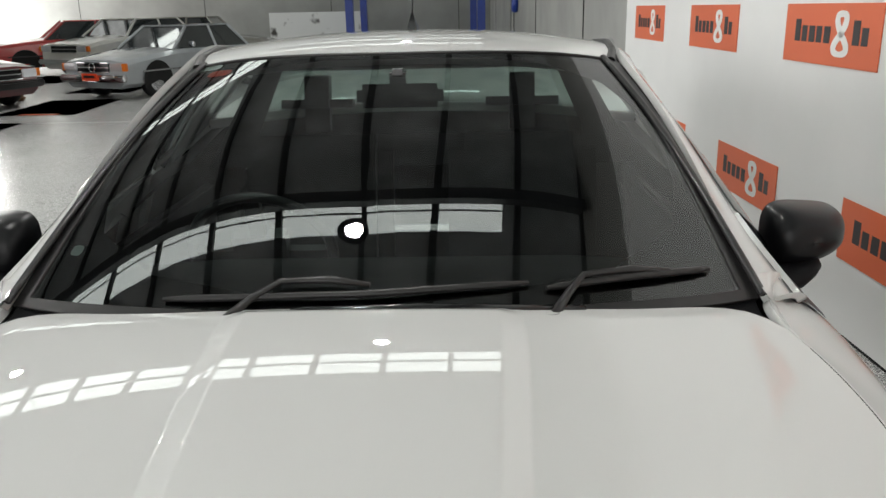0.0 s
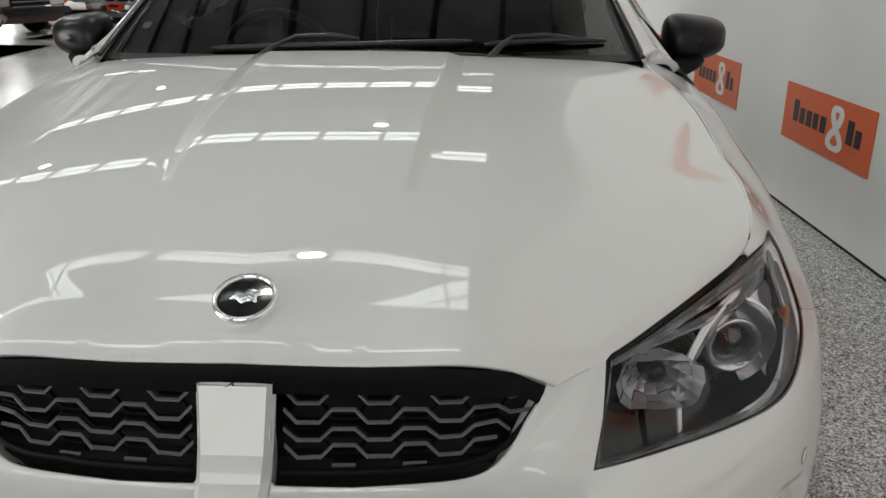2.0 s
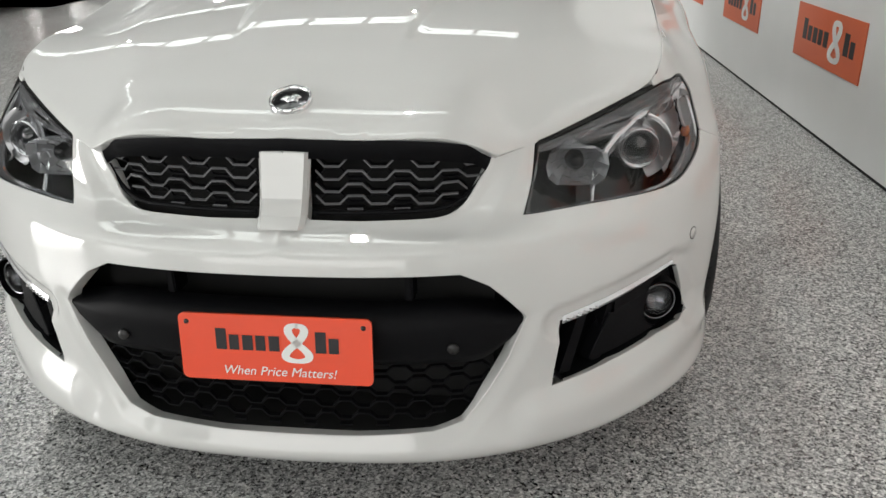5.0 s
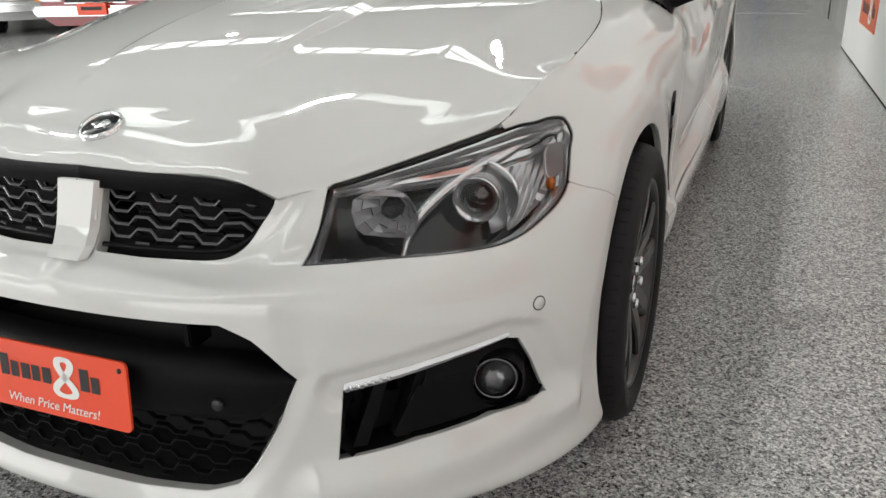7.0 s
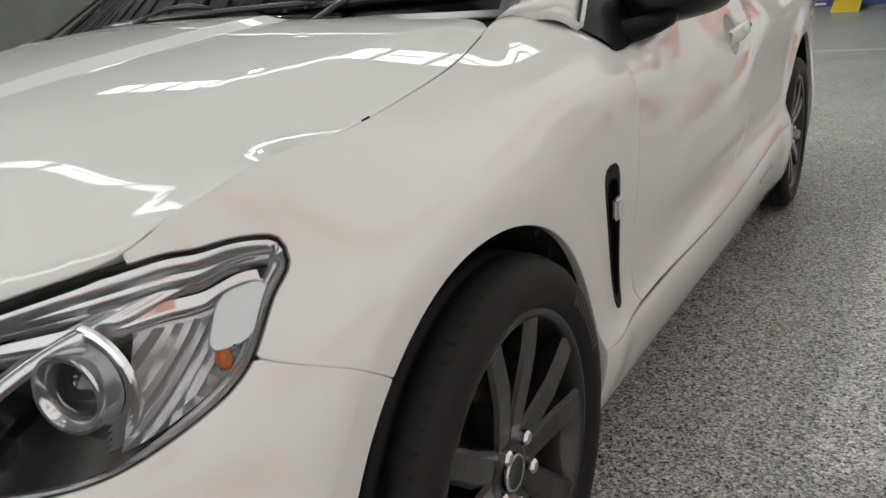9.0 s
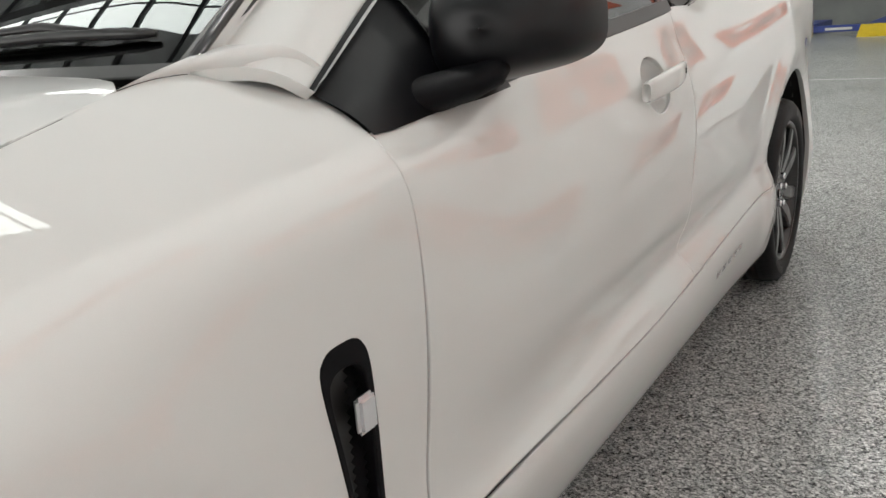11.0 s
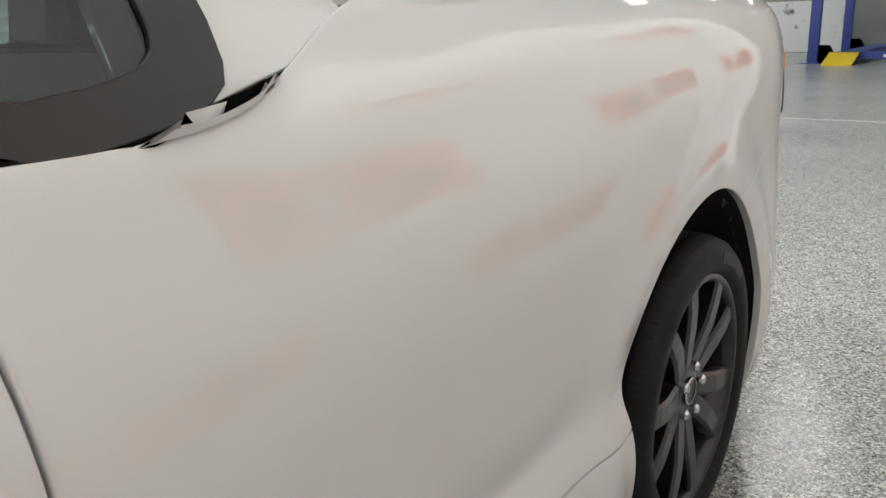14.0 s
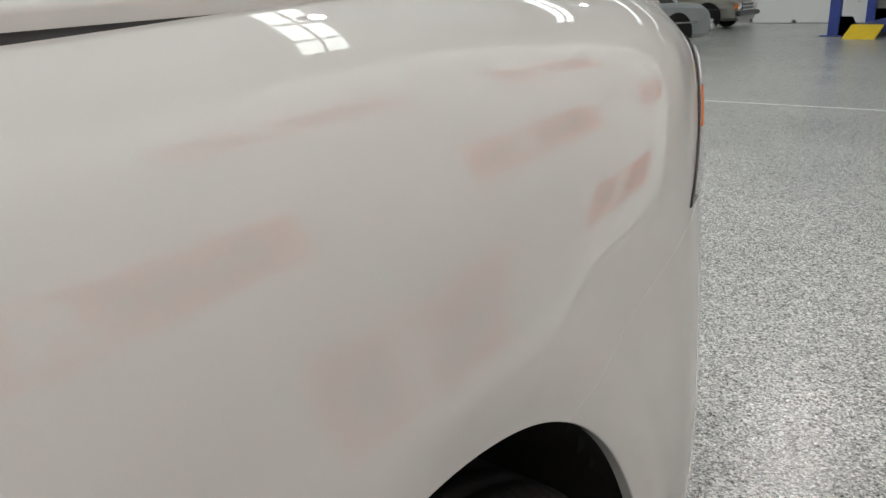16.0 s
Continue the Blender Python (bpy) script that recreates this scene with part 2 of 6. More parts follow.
def refine(poly, step, closed=True):
    """Points at most step apart along a polygon (scaled per axis)."""
    out = []
    n = len(poly)
    for i in range(n if closed else n - 1):
        a, b = np.asarray(poly[i], float), np.asarray(poly[(i + 1) % n], float)
        k = max(1, int(np.ceil(np.max(np.abs(b - a) / np.asarray(step)))))
        out += [a + (b - a) * t / k for t in range(k)]
    if not closed:
        out.append(np.asarray(poly[-1], float))
    return out


def rounded(poly, n=4, closed=True):
    """Chaikin corner cutting."""
    for _ in range(n):
        q = []
        k = len(poly)
        for i in range(k if closed else k - 1):
            a, b = np.asarray(poly[i], float), np.asarray(poly[(i + 1) % k], float)
            q += [a * 0.8 + b * 0.2, a * 0.2 + b * 0.8]
        poly = q
    return poly


def patch(name, fmap, outline, holes, step, material, parent=None, label="", lip=0.018, round_=0.0025, flip=False, offset=0.0, mirror=False, extra=None):
    """A panel of a curved surface fmap(u, v) -> points, cut to an outline with holes, with turned-in edges and true normals."""
    from mathutils.geometry import delaunay_2d_cdt
    step = np.asarray(step, float)
    loops = [refine(outline, step * 0.8)] + [refine(h, step * 0.5) for h in holes]
    pts, edges = [], []
    for lp in loops:
        o = len(pts)
        pts += [tuple(p) for p in lp]
        edges += [(o + i, o + (i + 1) % len(lp)) for i in range(len(lp))]
    bound = np.array(pts)
    lo, hi = np.min(loops[0], axis=0), np.max(loops[0], axis=0)
    gu, gv = np.meshgrid(np.arange(lo[0] + step[0] / 2, hi[0], step[0]), np.arange(lo[1] + step[1] / 2, hi[1], step[1]))
    g = np.stack([gu.ravel(), gv.ravel()], 1)
    g[:, 0] += (np.round((g[:, 1] - lo[1]) / step[1]) % 2) * step[0] * 0.25
    ok = inside(loops[0], g)
    for h in loops[1:]:
        ok &= ~inside(h, g)
    g = g[ok]
    if extra is not None:
        far = np.array([np.min(np.abs((extra - p) / step).max(1)) > 0.45 for p in g])
        g = np.vstack([g[far], extra])
    keep = np.ones(len(g), bool)
    for k in range(0, len(g), 2000):
        d = np.abs((g[k:k + 2000, None, :] - bound[None]) / step)
        keep[k:k + 2000] = (d ** 2).sum(2).min(1) > 0.16
    allp = [Vector(p) for p in pts] + [Vector(p) for p in g[keep]]
    vs, _, fs, _, _, _ = delaunay_2d_cdt(allp, edges, [], 0, 1e-7)
    uv = np.array([(v.x, v.y) for v in vs])
    tri = np.array([q for q in fs if len(q) == 3])
    cen = uv[tri].mean(1)
    ok = inside(loops[0], cen)
    for h in loops[1:]:
        ok &= ~inside(h, cen)
    tri = tri[ok]
    used = np.unique(tri)
    remap = -np.ones(len(uv), int)
    remap[used] = np.arange(len(used))
    uv, tri = uv[used], remap[tri]
    P = fmap(uv[:, 0], uv[:, 1])
    e = step * 0.02
    Du = fmap(uv[:, 0] + e[0], uv[:, 1]) - fmap(uv[:, 0] - e[0], uv[:, 1])
    Dv = fmap(uv[:, 0], uv[:, 1] + e[1]) - fmap(uv[:, 0], uv[:, 1] - e[1])
    N = np.cross(Du, Dv)
    N /= np.linalg.norm(N, axis=1)[:, None] + 1e-12
    if flip:
        N = -N
    fn = np.cross(P[tri[:, 1]] - P[tri[:, 0]], P[tri[:, 2]] - P[tri[:, 0]])
    wrong = (fn * N[tri[:, 0]]).sum(1) < 0
    tri[wrong] = tri[wrong][:, ::-1]
    P = P - N * offset
    # turned-in edge
    ed = {}
    for t in tri:
        for i in range(3):
            a, b = int(t[i]), int(t[(i + 1) % 3])
            if (b, a) in ed:
                ed.pop((b, a))
            else:
                ed[(a, b)] = int(t[(i + 2) % 3])
    T = np.zeros_like(P)
    for (a, b), c in ed.items():
        d = P[b] - P[a]
        d /= np.linalg.norm(d) + 1e-12
        w = P[a] - P[c]
        w = w - d * (w @ d)
        w /= np.linalg.norm(w) + 1e-12
        T[a] += w
        T[b] += w
    ring = sorted({i for q in ed for i in q})
    verts, normals = [P], [N]
    faces = [tuple(t) for t in tri]
    if lip:
        ri = {v: k for k, v in enumerate(ring)}
        Tr = T[ring]
        Tr /= np.linalg.norm(Tr, axis=1)[:, None] + 1e-12
        n0, n1 = len(P), len(P) + len(ring)
        verts += [P[ring] + Tr * round_ - N[ring] * round_ * 1.3, P[ring] + Tr * round_ - N[ring] * lip]
        normals += [Tr, Tr]
        for a, b in ed:
            faces.append((b, a, n0 + ri[a], n0 + ri[b]))
            faces.append((n0 + ri[b], n0 + ri[a], n1 + ri[a], n1 + ri[b]))
    V, NN = np.vstack(verts), np.vstack(normals)
    if mirror:
        V, NN = V * (-1, 1, 1), NN * (-1, 1, 1)
        faces = [q[::-1] for q in faces]
    ob = raw(name, V, faces, material, parent, label, True)
    ob.data.normals_split_custom_set_from_vertices([tuple(n) for n in NN])
    return ob


# ---------------------------------------------------------------- the hall
def wall_x(y):
    return WALL_X + WALL_K * y


def slab(name, corners, thick, z0, z1, material, label, category="wall"):
    """A standing wall along two plan points, thickened to its left."""
    (x0, y0), (x1, y1) = corners
    d = Vector((x1 - x0, y1 - y0)).normalized()
    n = Vector((-d.y, d.x)) * thick
    base = [(x0, y0), (x1, y1), (x1 + n.x, y1 + n.y), (x0 + n.x, y0 + n.y)]
    verts = [(x, y, z0) for x, y in base] + [(x, y, z1) for x, y in base]
    faces = [(0, 1, 2, 3), (4, 5, 6, 7)] + [(i, (i + 1) % 4, 4 + (i + 1) % 4, 4 + i) for i in range(4)]
    bm = bmesh.new()
    vv = [bm.verts.new(v) for v in verts]
    for q in faces:
        bm.faces.new([vv[i] for i in q])
    bmesh.ops.recalc_face_normals(bm, faces=bm.faces[:])
    return tagged(part(name, bm, material), label, category, kind="structure")


XL, YF, YB = -17.0, -9.0, 29.5
floor = raw("floor", [(XL - 1, YF - 1, 0), (4, YF - 1, 0), (4, YB + 1, 0), (XL - 1, YB + 1, 0)], [(0, 1, 2, 3)], M_FLOOR)
tagged(floor, "grey epoxy flake floor with black and white chips", "floor", kind="structure")
slab("wall_east", ((wall_x(YF) + 0.1, YF), (wall_x(YB) + 0.1, YB)), -0.2, 0, CEIL + 0.3, M_CONC, "grey tilt-up concrete wall with panel joints", "wall")
slab("wall_lining", ((wall_x(YF), YF), (wall_x(8.3), 8.3)), -0.095, 0.0, 4.6, M_WALLW, "white painted display wall with orange signs", "wall")
slab("wall_north", ((XL, YB), (4, YB)), 0.2, 0, CEIL + 0.3, M_CONC, "grey concrete back wall", "wall")
# assumed bays, placed out of view; fill lamps there brighten the sign wall
WBAYS = ((-7.5, -0.5), (25.0, 29.0))
ys_ = [YF] + [v for b in WBAYS for v in b] + [YB]
for a, b in zip(ys_[0::2], ys_[1::2]):
    slab("wall_west", ((XL, a), (XL, b)), 0.2, 0, CEIL + 0.3, M_CONC, "grey concrete side wall", "wall")
for a, b in WBAYS:
    slab("wall_west", ((XL, a), (XL, b)), 0.2, 4.6, CEIL + 0.3, M_CONC, "grey concrete side wall over an assumed, unseen door bay", "wall")
    la = bpy.data.lights.new("fill_daylight", "AREA")
    la.shape, la.size, la.size_y, la.energy, la.color = "RECTANGLE", b - a, 4.6, SIDE_FILL * (b - a) * 4.6, (1.0, 0.985, 0.955)
    lo_ = new("fill_daylight", la)
    lo_.matrix_world = look((XL - 0.15, (a + b) / 2, 2.3), (0, (a + b) / 2, 2.3))
# front wall: two unseen, assumed door bays whose fill lamps brighten the nose
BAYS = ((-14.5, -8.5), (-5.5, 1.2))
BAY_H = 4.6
xs_ = [XL] + [v for b in BAYS for v in b] + [4]
for a, b in zip(xs_[0::2], xs_[1::2]):
    slab("wall_south", ((a, YF), (b, YF)), -0.2, 0, CEIL + 0.3, M_CONC, "grey concrete front wall", "wall")
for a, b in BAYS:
    slab("wall_south", ((a, YF), (b, YF)), -0.2, BAY_H, CEIL + 0.3, M_CONC, "grey concrete front wall over an assumed, unseen door bay", "wall")
    la = bpy.data.lights.new("fill_daylight", "AREA")
    la.shape, la.size, la.size_y, la.energy, la.color = "RECTANGLE", b - a, BAY_H, FRONT_FILL * (b - a) * BAY_H, (1.0, 0.985, 0.955)
    lo_ = new("fill_daylight", la)
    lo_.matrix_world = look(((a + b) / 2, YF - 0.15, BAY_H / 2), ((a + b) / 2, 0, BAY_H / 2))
# joints between the concrete panels
for i, y in enumerate((11.2, 16.4, 21.6, 26.8)):
    j = box("wall_joint", (wall_x(y) + 0.085, y - 0.012, 0), (wall_x(y) + 0.098, y + 0.012, CEIL), M_SATIN, bevel=0)
    tagged(j, "dark sealant joint between concrete wall panels", "joint", kind="structure")
for x in (-13.5, -9.0, -4.5, 0.0):
    j = box("wall_joint", (x - 0.012, YB - 0.004, 0), (x + 0.012, YB - 0.001, CEIL), M_SATIN, bevel=0)
    tagged(j, "dark sealant joint between concrete wall panels", "joint", kind="structure")
# dark strip on the lining's foot, drawn in place of a shadow gap
k = slab("shadow_strip", ((wall_x(YF) - 0.003, YF), (wall_x(8.3) - 0.003, 8.3)), -0.003, 0.0, 0.012, M_VOID, "thin dark strip drawn as a shadow gap at the foot of the white wall", "trim")
# saw-cut line in the floor
seam = box("floor_joint", (-9.0, 11.95, 0.001), (1.5, 11.975, 0.003), M_SEAM, bevel=0)
tagged(seam, "pale filled joint across the flake floor", "joint", kind="structure")

# roof: sheeting with translucent strips running across, purlins below running along
SKY_ROWS = [2.85 + 5.7 * k for k in range(-2, 5)]
SKY_W = 0.68
SKY_X0, SKY_X1 = -11.0, 0.9
ys = [YF - 0.2]
for r in SKY_ROWS:
    ys += [r - SKY_W / 2, r + SKY_W / 2]
ys.append(YB + 0.2)
bm = bmesh.new()


def add_box(bm, lo, hi):
    v = [bm.verts.new((x, y, z)) for z in (lo[2], hi[2]) for x, y in ((lo[0], lo[1]), (hi[0], lo[1]), (hi[0], hi[1]), (lo[0], hi[1]))]
    for q in ((0, 3, 2, 1), (4, 5, 6, 7), (0, 1, 5, 4), (1, 2, 6, 5), (2, 3, 7, 6), (3, 0, 4, 7)):
        bm.faces.new([v[i] for i in q])


for a, b in zip(ys[0::2], ys[1::2]):
    add_box(bm, (XL - 0.2, a, CEIL), (4.2, b, CEIL + 0.08))
for r in SKY_ROWS:
    add_box(bm, (XL - 0.2, r - SKY_W / 2, CEIL), (SKY_X0, r + SKY_W / 2, CEIL + 0.08))
    add_box(bm, (SKY_X1, r - SKY_W / 2, CEIL), (4.2, r + SKY_W / 2, CEIL + 0.08))
tagged(part("ceiling", bm, M_ROOF), "grey sheet metal roof lining with skylight strips", "ceiling", kind="structure")
for i, r in enumerate(SKY_ROWS):
    s = box("skylight_%d" % (i + 1), (SKY_X0, r - SKY_W / 2, CEIL + 0.02), (SKY_X1, r + SKY_W / 2, CEIL + 0.05), M_SKY, bevel=0)
    tagged(s, "translucent white skylight strip in the roof", "skylight", "roof skylights", "structure")
    rib = box("skylight_rib", (SKY_X0, r - 0.012, CEIL - 0.02), (SKY_X1, r + 0.012, CEIL + 0.015), M_STEEL, bevel=0)
    tagged(rib, "grey steel rib under the skylight sheet", "rib", kind="structure")
x = 0.1 - 0.985 * 15
while x < 2.2:
    p = box("purlin", (x - 0.04, YF, CEIL - 0.11), (x + 0.04, YB, CEIL - 0.03), M_STEEL, bevel=0)
    tagged(p, "dark steel purlin under the roof sheeting", "purlin", "roof purlins", "structure")
    x += 0.985
for y in (-6.5, 3.0, 12.5, 22.0):
    p = box("rafter", (XL, y - 0.09, CEIL - 0.6), (wall_x(y), y + 0.09, CEIL - 0.2), M_STEEL, bevel=0)
    tagged(p, "dark steel roof rafter", "rafter", "roof rafters", "structure")


def high_bay(x, y):
    e = empty("high_bay_lamp", (x, y, CEIL - 0.9), "round black high bay lamp hanging from the roof", "lamp", "high bay lamps")
    lathe("housing", [(0.012, 0.10), (0.0, 0.105), (0.0, 0.16), (0.02, 0.175), (0.09, 0.17), (0.14, 0.08), (0.2, 0.06), (0.2, 0.0)], M_GLOSSBLK, e, axis="z", seg=32)
    lathe("diffuser", [(0.004, 0.0), (0.002, 0.095), (0.012, 0.10)], M_LED, e, "bright white lamp face", axis="z", seg=32)
    tube("hook", [(0, 0, 0.2), (0, 0, 0.88)], 0.008, M_STEEL, e)
    return e


for x in (-0.85, -6.4):
    for y in (2.4, 8.1, 13.8):
        high_bay(x, y)


# orange signs: plain marks stand for the lettering
def glyph_run(cx, w, h, n, slim=0.16):
    """A row of n upright marks of mixed widths, as quads (x0, z0, x1, z1)."""
    out = []
    pitch = w / n
    for i in range(n):
        x0 = cx - w / 2 + i * pitch
        tall = h if i == 0 else h * 0.72
        out.append((x0 + pitch * 0.12, 0, x0 + pitch * (0.86 if i % 2 else 0.92), tall))
    return out


def flat_quads(name, quads, y, material, parent, place):
    verts, faces = [], []
    for x0, z0, x1, z1 in quads:
        o = len(verts)
        verts += [place(x0, y, z0), place(x1, y, z0), place(x1, y, z1), place(x0, y, z1)]
        faces.append((o, o + 1, o + 2, o + 3))
    return raw(name, verts, faces, material, parent)


def swirl(h, n=60):
    """A plain looped ribbon in place of the joining sign: centre line of a figure of eight with a tail."""
    pts = []
    for i in range(n + 1):
        t = i / n
        a = 2 * math.pi * t * 1.0
        x = 0.30 * h * math.sin(2 * a) * (0.75 + 0.35 * (math.cos(a) < 0))
        z = 0.5 * h + 0.5 * h * math.cos(a)
        pts.append((x, z))
    return pts + [(0.05 * h, 0.98 * h)]


def loop_band(name, pts, w, y, material, parent, place):
    verts, faces = [], []
    for i, p in enumerate(pts):
        a, b = np.array(pts[max(i - 1, 0)]), np.array(pts[min(i + 1, len(pts) - 1)])
        d = (b - a) / (np.linalg.norm(b - a) + 1e-9)
        n = np.array((-d[1], d[0])) * w * (0.6 + 0.6 * abs(d[1]))
        verts += [place(p[0] + n[0], y, p[1] + n[1]), place(p[0] - n[0], y, p[1] - n[1])]
    for i in range(len(pts) - 1):
        faces.append((2 * i, 2 * i + 1, 2 * i + 3, 2 * i + 2))
    return raw(name, verts, faces, material, parent)


def sign_marks(parent, w, h, place, lift, material_w):
    """Dark bars left and right of a white loop, across a panel w wide and h high, centred."""
    def p(x, y, z):
        return place(x, y, z)
    flat_quads("dark_mark", [(a - 0.0, b - 0.14 * h, c, d - 0.14 * h) for a, b, c, d in glyph_run(-0.172 * w, 0.415 * w, 0.38 * h, 5)], lift, M_SIGNBLK, parent, p)
    flat_quads("dark_mark", [(a, b - 0.14 * h, c, d - 0.14 * h) for a, b, c, d in glyph_run(0.325 * w, 0.165 * w, 0.38 * h, 2)], lift, M_SIGNBLK, parent, p)
    loop_band("white_loop", [(x + 0.138 * w, z - 0.30 * h) for x, z in swirl(0.64 * h)], 0.022 * w, lift * 1.4, material_w, parent, p)


def wall_sign(y0, z0, w=0.97, h=0.29):
    yc = y0 + w / 2
    e = empty("wall_sign", (wall_x(yc), yc, z0 + h / 2), "orange rectangular sign with dark marks on the white wall", "sign", "signs on the white wall")
    e.rotation_euler = (0, 0, math.atan(-WALL_K) - math.pi / 2)
    # local x runs along the wall as read, local -y faces the hall
    box("panel", (-w / 2, -0.006, -h / 2), (w / 2, -0.001, h / 2), M_ORANGE, e, bevel=0.001)
    sign_marks(e, w, h, lambda x, y, z: (x, -0.006 - y, z), 0.0012, M_SIGNWHT)
    return e


for k in range(-3, 3):
    wall_sign(3.57 + 1.66 * k + (0.02 * k if k > 0 else 0), 1.235)
    wall_sign(2.745 + 1.72 * k, 0.362)
    wall_sign(2.745 + 1.72 * k, 2.10)


# ---------------------------------------------------------------- the white ute: surfaces
# bonnet outline in plan: from the nose round the lamp to the rear corner
EDGE = np.array([(0, .158), (.2, .163), (.36, .175), (.405, .187), (.483, .246), (.6, .352), (.721, .471), (.745, .55),
                 (.757, .7), (.768, .9), (.770, 1.06), (.750, 1.18), (.714, 1.31), (.69, 1.36)])
front_y = cubic((0, .2, .36, .42, .483, .6, .721, .80), (.158, .163, .175, .196, .246, .352, .471, .56))
front_z = cubic((0, .2, .36, .405, .483, .6, .721, .80), (.785, .783, .770, .750, .757, .790, .826, .860))


def rise_at(d):
    """Height of the bonnet's middle over its front edge: a rolled lip, then a slope that eases from steep to flat."""
    y = d - .092
    return .059 + .490 * y - .720 * y ** 2 + .680 * y ** 3 - .260 * y ** 4


rise_d = (-.03, 0, .012, .03, .058, .092, .13, .18, .24, .342, .45, .55, .642, .8, .942, 1.142, 1.3)
rise = cubic(rise_d, (-.045, 0, .0170, .0310, .0450) + tuple(rise_at(d) for d in rise_d[5:]))


def sstep(a, b, x):
    t = np.clip((x - a) / (b - a), 0, 1)
    return t * t * (3 - 2 * t)


def soft_ramp(x, w=.0035):
    """Nothing below zero, x above it, with a short bend between."""
    return np.where(x < -w, 0, np.where(x > w, x, (x + w) ** 2 / (4 * w)))


camber = cubic((.1, .3, .5, .9, 1.3), (.087, .090, .076, .058, .036))


bulge = cubic((.2, .33, .45, .68, .9, 1.1, 1.35), (.155, .168, .188, .212, .225, .236, .24))   # half width of the raised middle


def bonnet_z(x, y):
    ax = np.abs(x)
    d = y - front_y(ax)
    nose = front_z(ax) + rise(np.clip(d, -.03, 1.3)) * (1 - 0.06 * (ax / .72) ** 2)
    crown = front_z(0.0) + rise(np.clip(y - front_y(0.0), -.03, 1.3)) - camber(y) * (ax / .75) ** 2.3
    w = sstep(.0, .30, d)
    z = nose * (1 - w) + crown * w
    crease = bulge(y)
    half_w = .003 + .017 * sstep(.36, .80, y)
    dome = .30 * sstep(.34, .41, y) * sstep(1.318, 1.27, y) * (soft_ramp(crease + half_w - ax, .003) - soft_ramp(crease - half_w - ax, .003))
    brow = .085 * sstep(.42, .85, y) * soft_ramp(ax - (.455 + .24 * np.clip(y - .45, -.1, .9)), .014)
    return z + dome - brow


def bonnet_map(x, y):
    return np.stack([x, y, bonnet_z(x, y)], 1)


# outline of the body at its widest, from the middle of the nose round to the middle of the tail
PLAN = cubic(np.arange(30), [(0, .012), (.15, .017), (.3, .036), (.42, .07), (.52, .115), (.62, .178), (.71, .258), (.79, .347), (.85, .44),
                             (.885, .53), (.905, .64), (.918, .78), (.925, .94), (.93, 1.15), (.934, 1.4), (.938, 1.8), (.94, 2.2), (.94, 2.6),
                             (.937, 3.0), (.935, 3.4), (.935, 3.8), (.933, 4.05), (.925, 4.3), (.908, 4.5), (.87, 4.68), (.81, 4.83),
                             (.70, 4.94), (.5, 5.0), (.25, 5.03), (0, 5.04)])
# eight lines along the body, lowest first: inset from the outline, and height, at the stations
ST = [0, 3, 5, 7, 9, 11, 12.5, 14, 16, 18, 20, 22, 24, 26, 29]
INS = [[.004, .004, .004, .004, .008, .02, .06, .10, .13, .12, .06, .05, .05, .05, .05],
       [-.016, -.016, -.018, -.020, -.014, .0, .02, .036, .030, .022, .006, .01, .012, .012, .012],
       [.004, .004, .002, .0, .0, .0, -.004, -.008, -.016, -.014, -.008, .0, .0, .0, .0],
       [.0, .0, .0, .0, .0, .004, .010, .018, .031, .030, .018, .008, .004, .0, .0],
       [.014, .012, .004, .0, .002, .010, .014, .022, .022, .022, .018, .014, .010, .01, .01],
       [.030, .029, .020, .012, .014, .018, .022, .014, .006, .010, .012, .014, .020, .02, .02],
       [.094, .090, .066, .040, .050, .062, .066, .042, .016, .027, .024, .028, .036, .04, .04]]
ZED = [[.147, .149, .150, .155, .165, .17, .205, .215, .195, .19, .19, .20, .21, .22, .22],
       [.186, .187, .188, .192, .200, .21, .23, .245, .25, .245, .24, .24, .25, .27, .27],
       [.270, .27, .275, .29, .32, .36, .385, .398, .415, .43, .43, .42, .41, .42, .42],
       [.420, .42, .42, .43, .46, .50, .49, .452, .48, .515, .54, .55, .55, .56, .56],
       [.530, .53, .53, .535, .56, .62, .66, .62, .60, .63, .66, .70, .70, .70, .70],
       [.602, .602, .604, .61, .65, .72, .79, .80, .86, .88, .90, .90, .88, .86, .86],
       [.645, .647, .655, .67, .73, .80, .87, .908, .958, 1.03, 1.068, 1.072, 1.055, 1.03, 1.02]]
top_s, top_i, top_z = [], [], []
EDGE_R = [np.asarray(p) for p in rounded(EDGE, 3, False)]
EDGE_R = [EDGE[0]] + EDGE_R + [EDGE[-1]]
for s_ in np.arange(0, 13.6, 0.2):
    c0, d0 = PLAN(s_), PLAN(s_ + .01) - PLAN(s_ - .01)
    n0 = np.array((d0[1], -d0[0])) / np.linalg.norm(d0)
    best = None
    for a_, b_ in zip(EDGE_R[:-1], EDGE_R[1:]):
        M_ = np.array([[-n0[0], -(b_ - a_)[0]], [-n0[1], -(b_ - a_)[1]]])
        if abs(np.linalg.det(M_)) > 1e-9:
            q_ = np.linalg.solve(M_, a_ - c0)
            if -.001 <= q_[1] <= 1.001 and 0 < q_[0] < .4 and (best is None or q_[0] < best):
                best = q_[0]
    if best is not None:
        p_ = c0 - n0 * best
        top_s.append(s_), top_i.append(best), top_z.append(float(bonnet_z(p_[0], p_[1])))
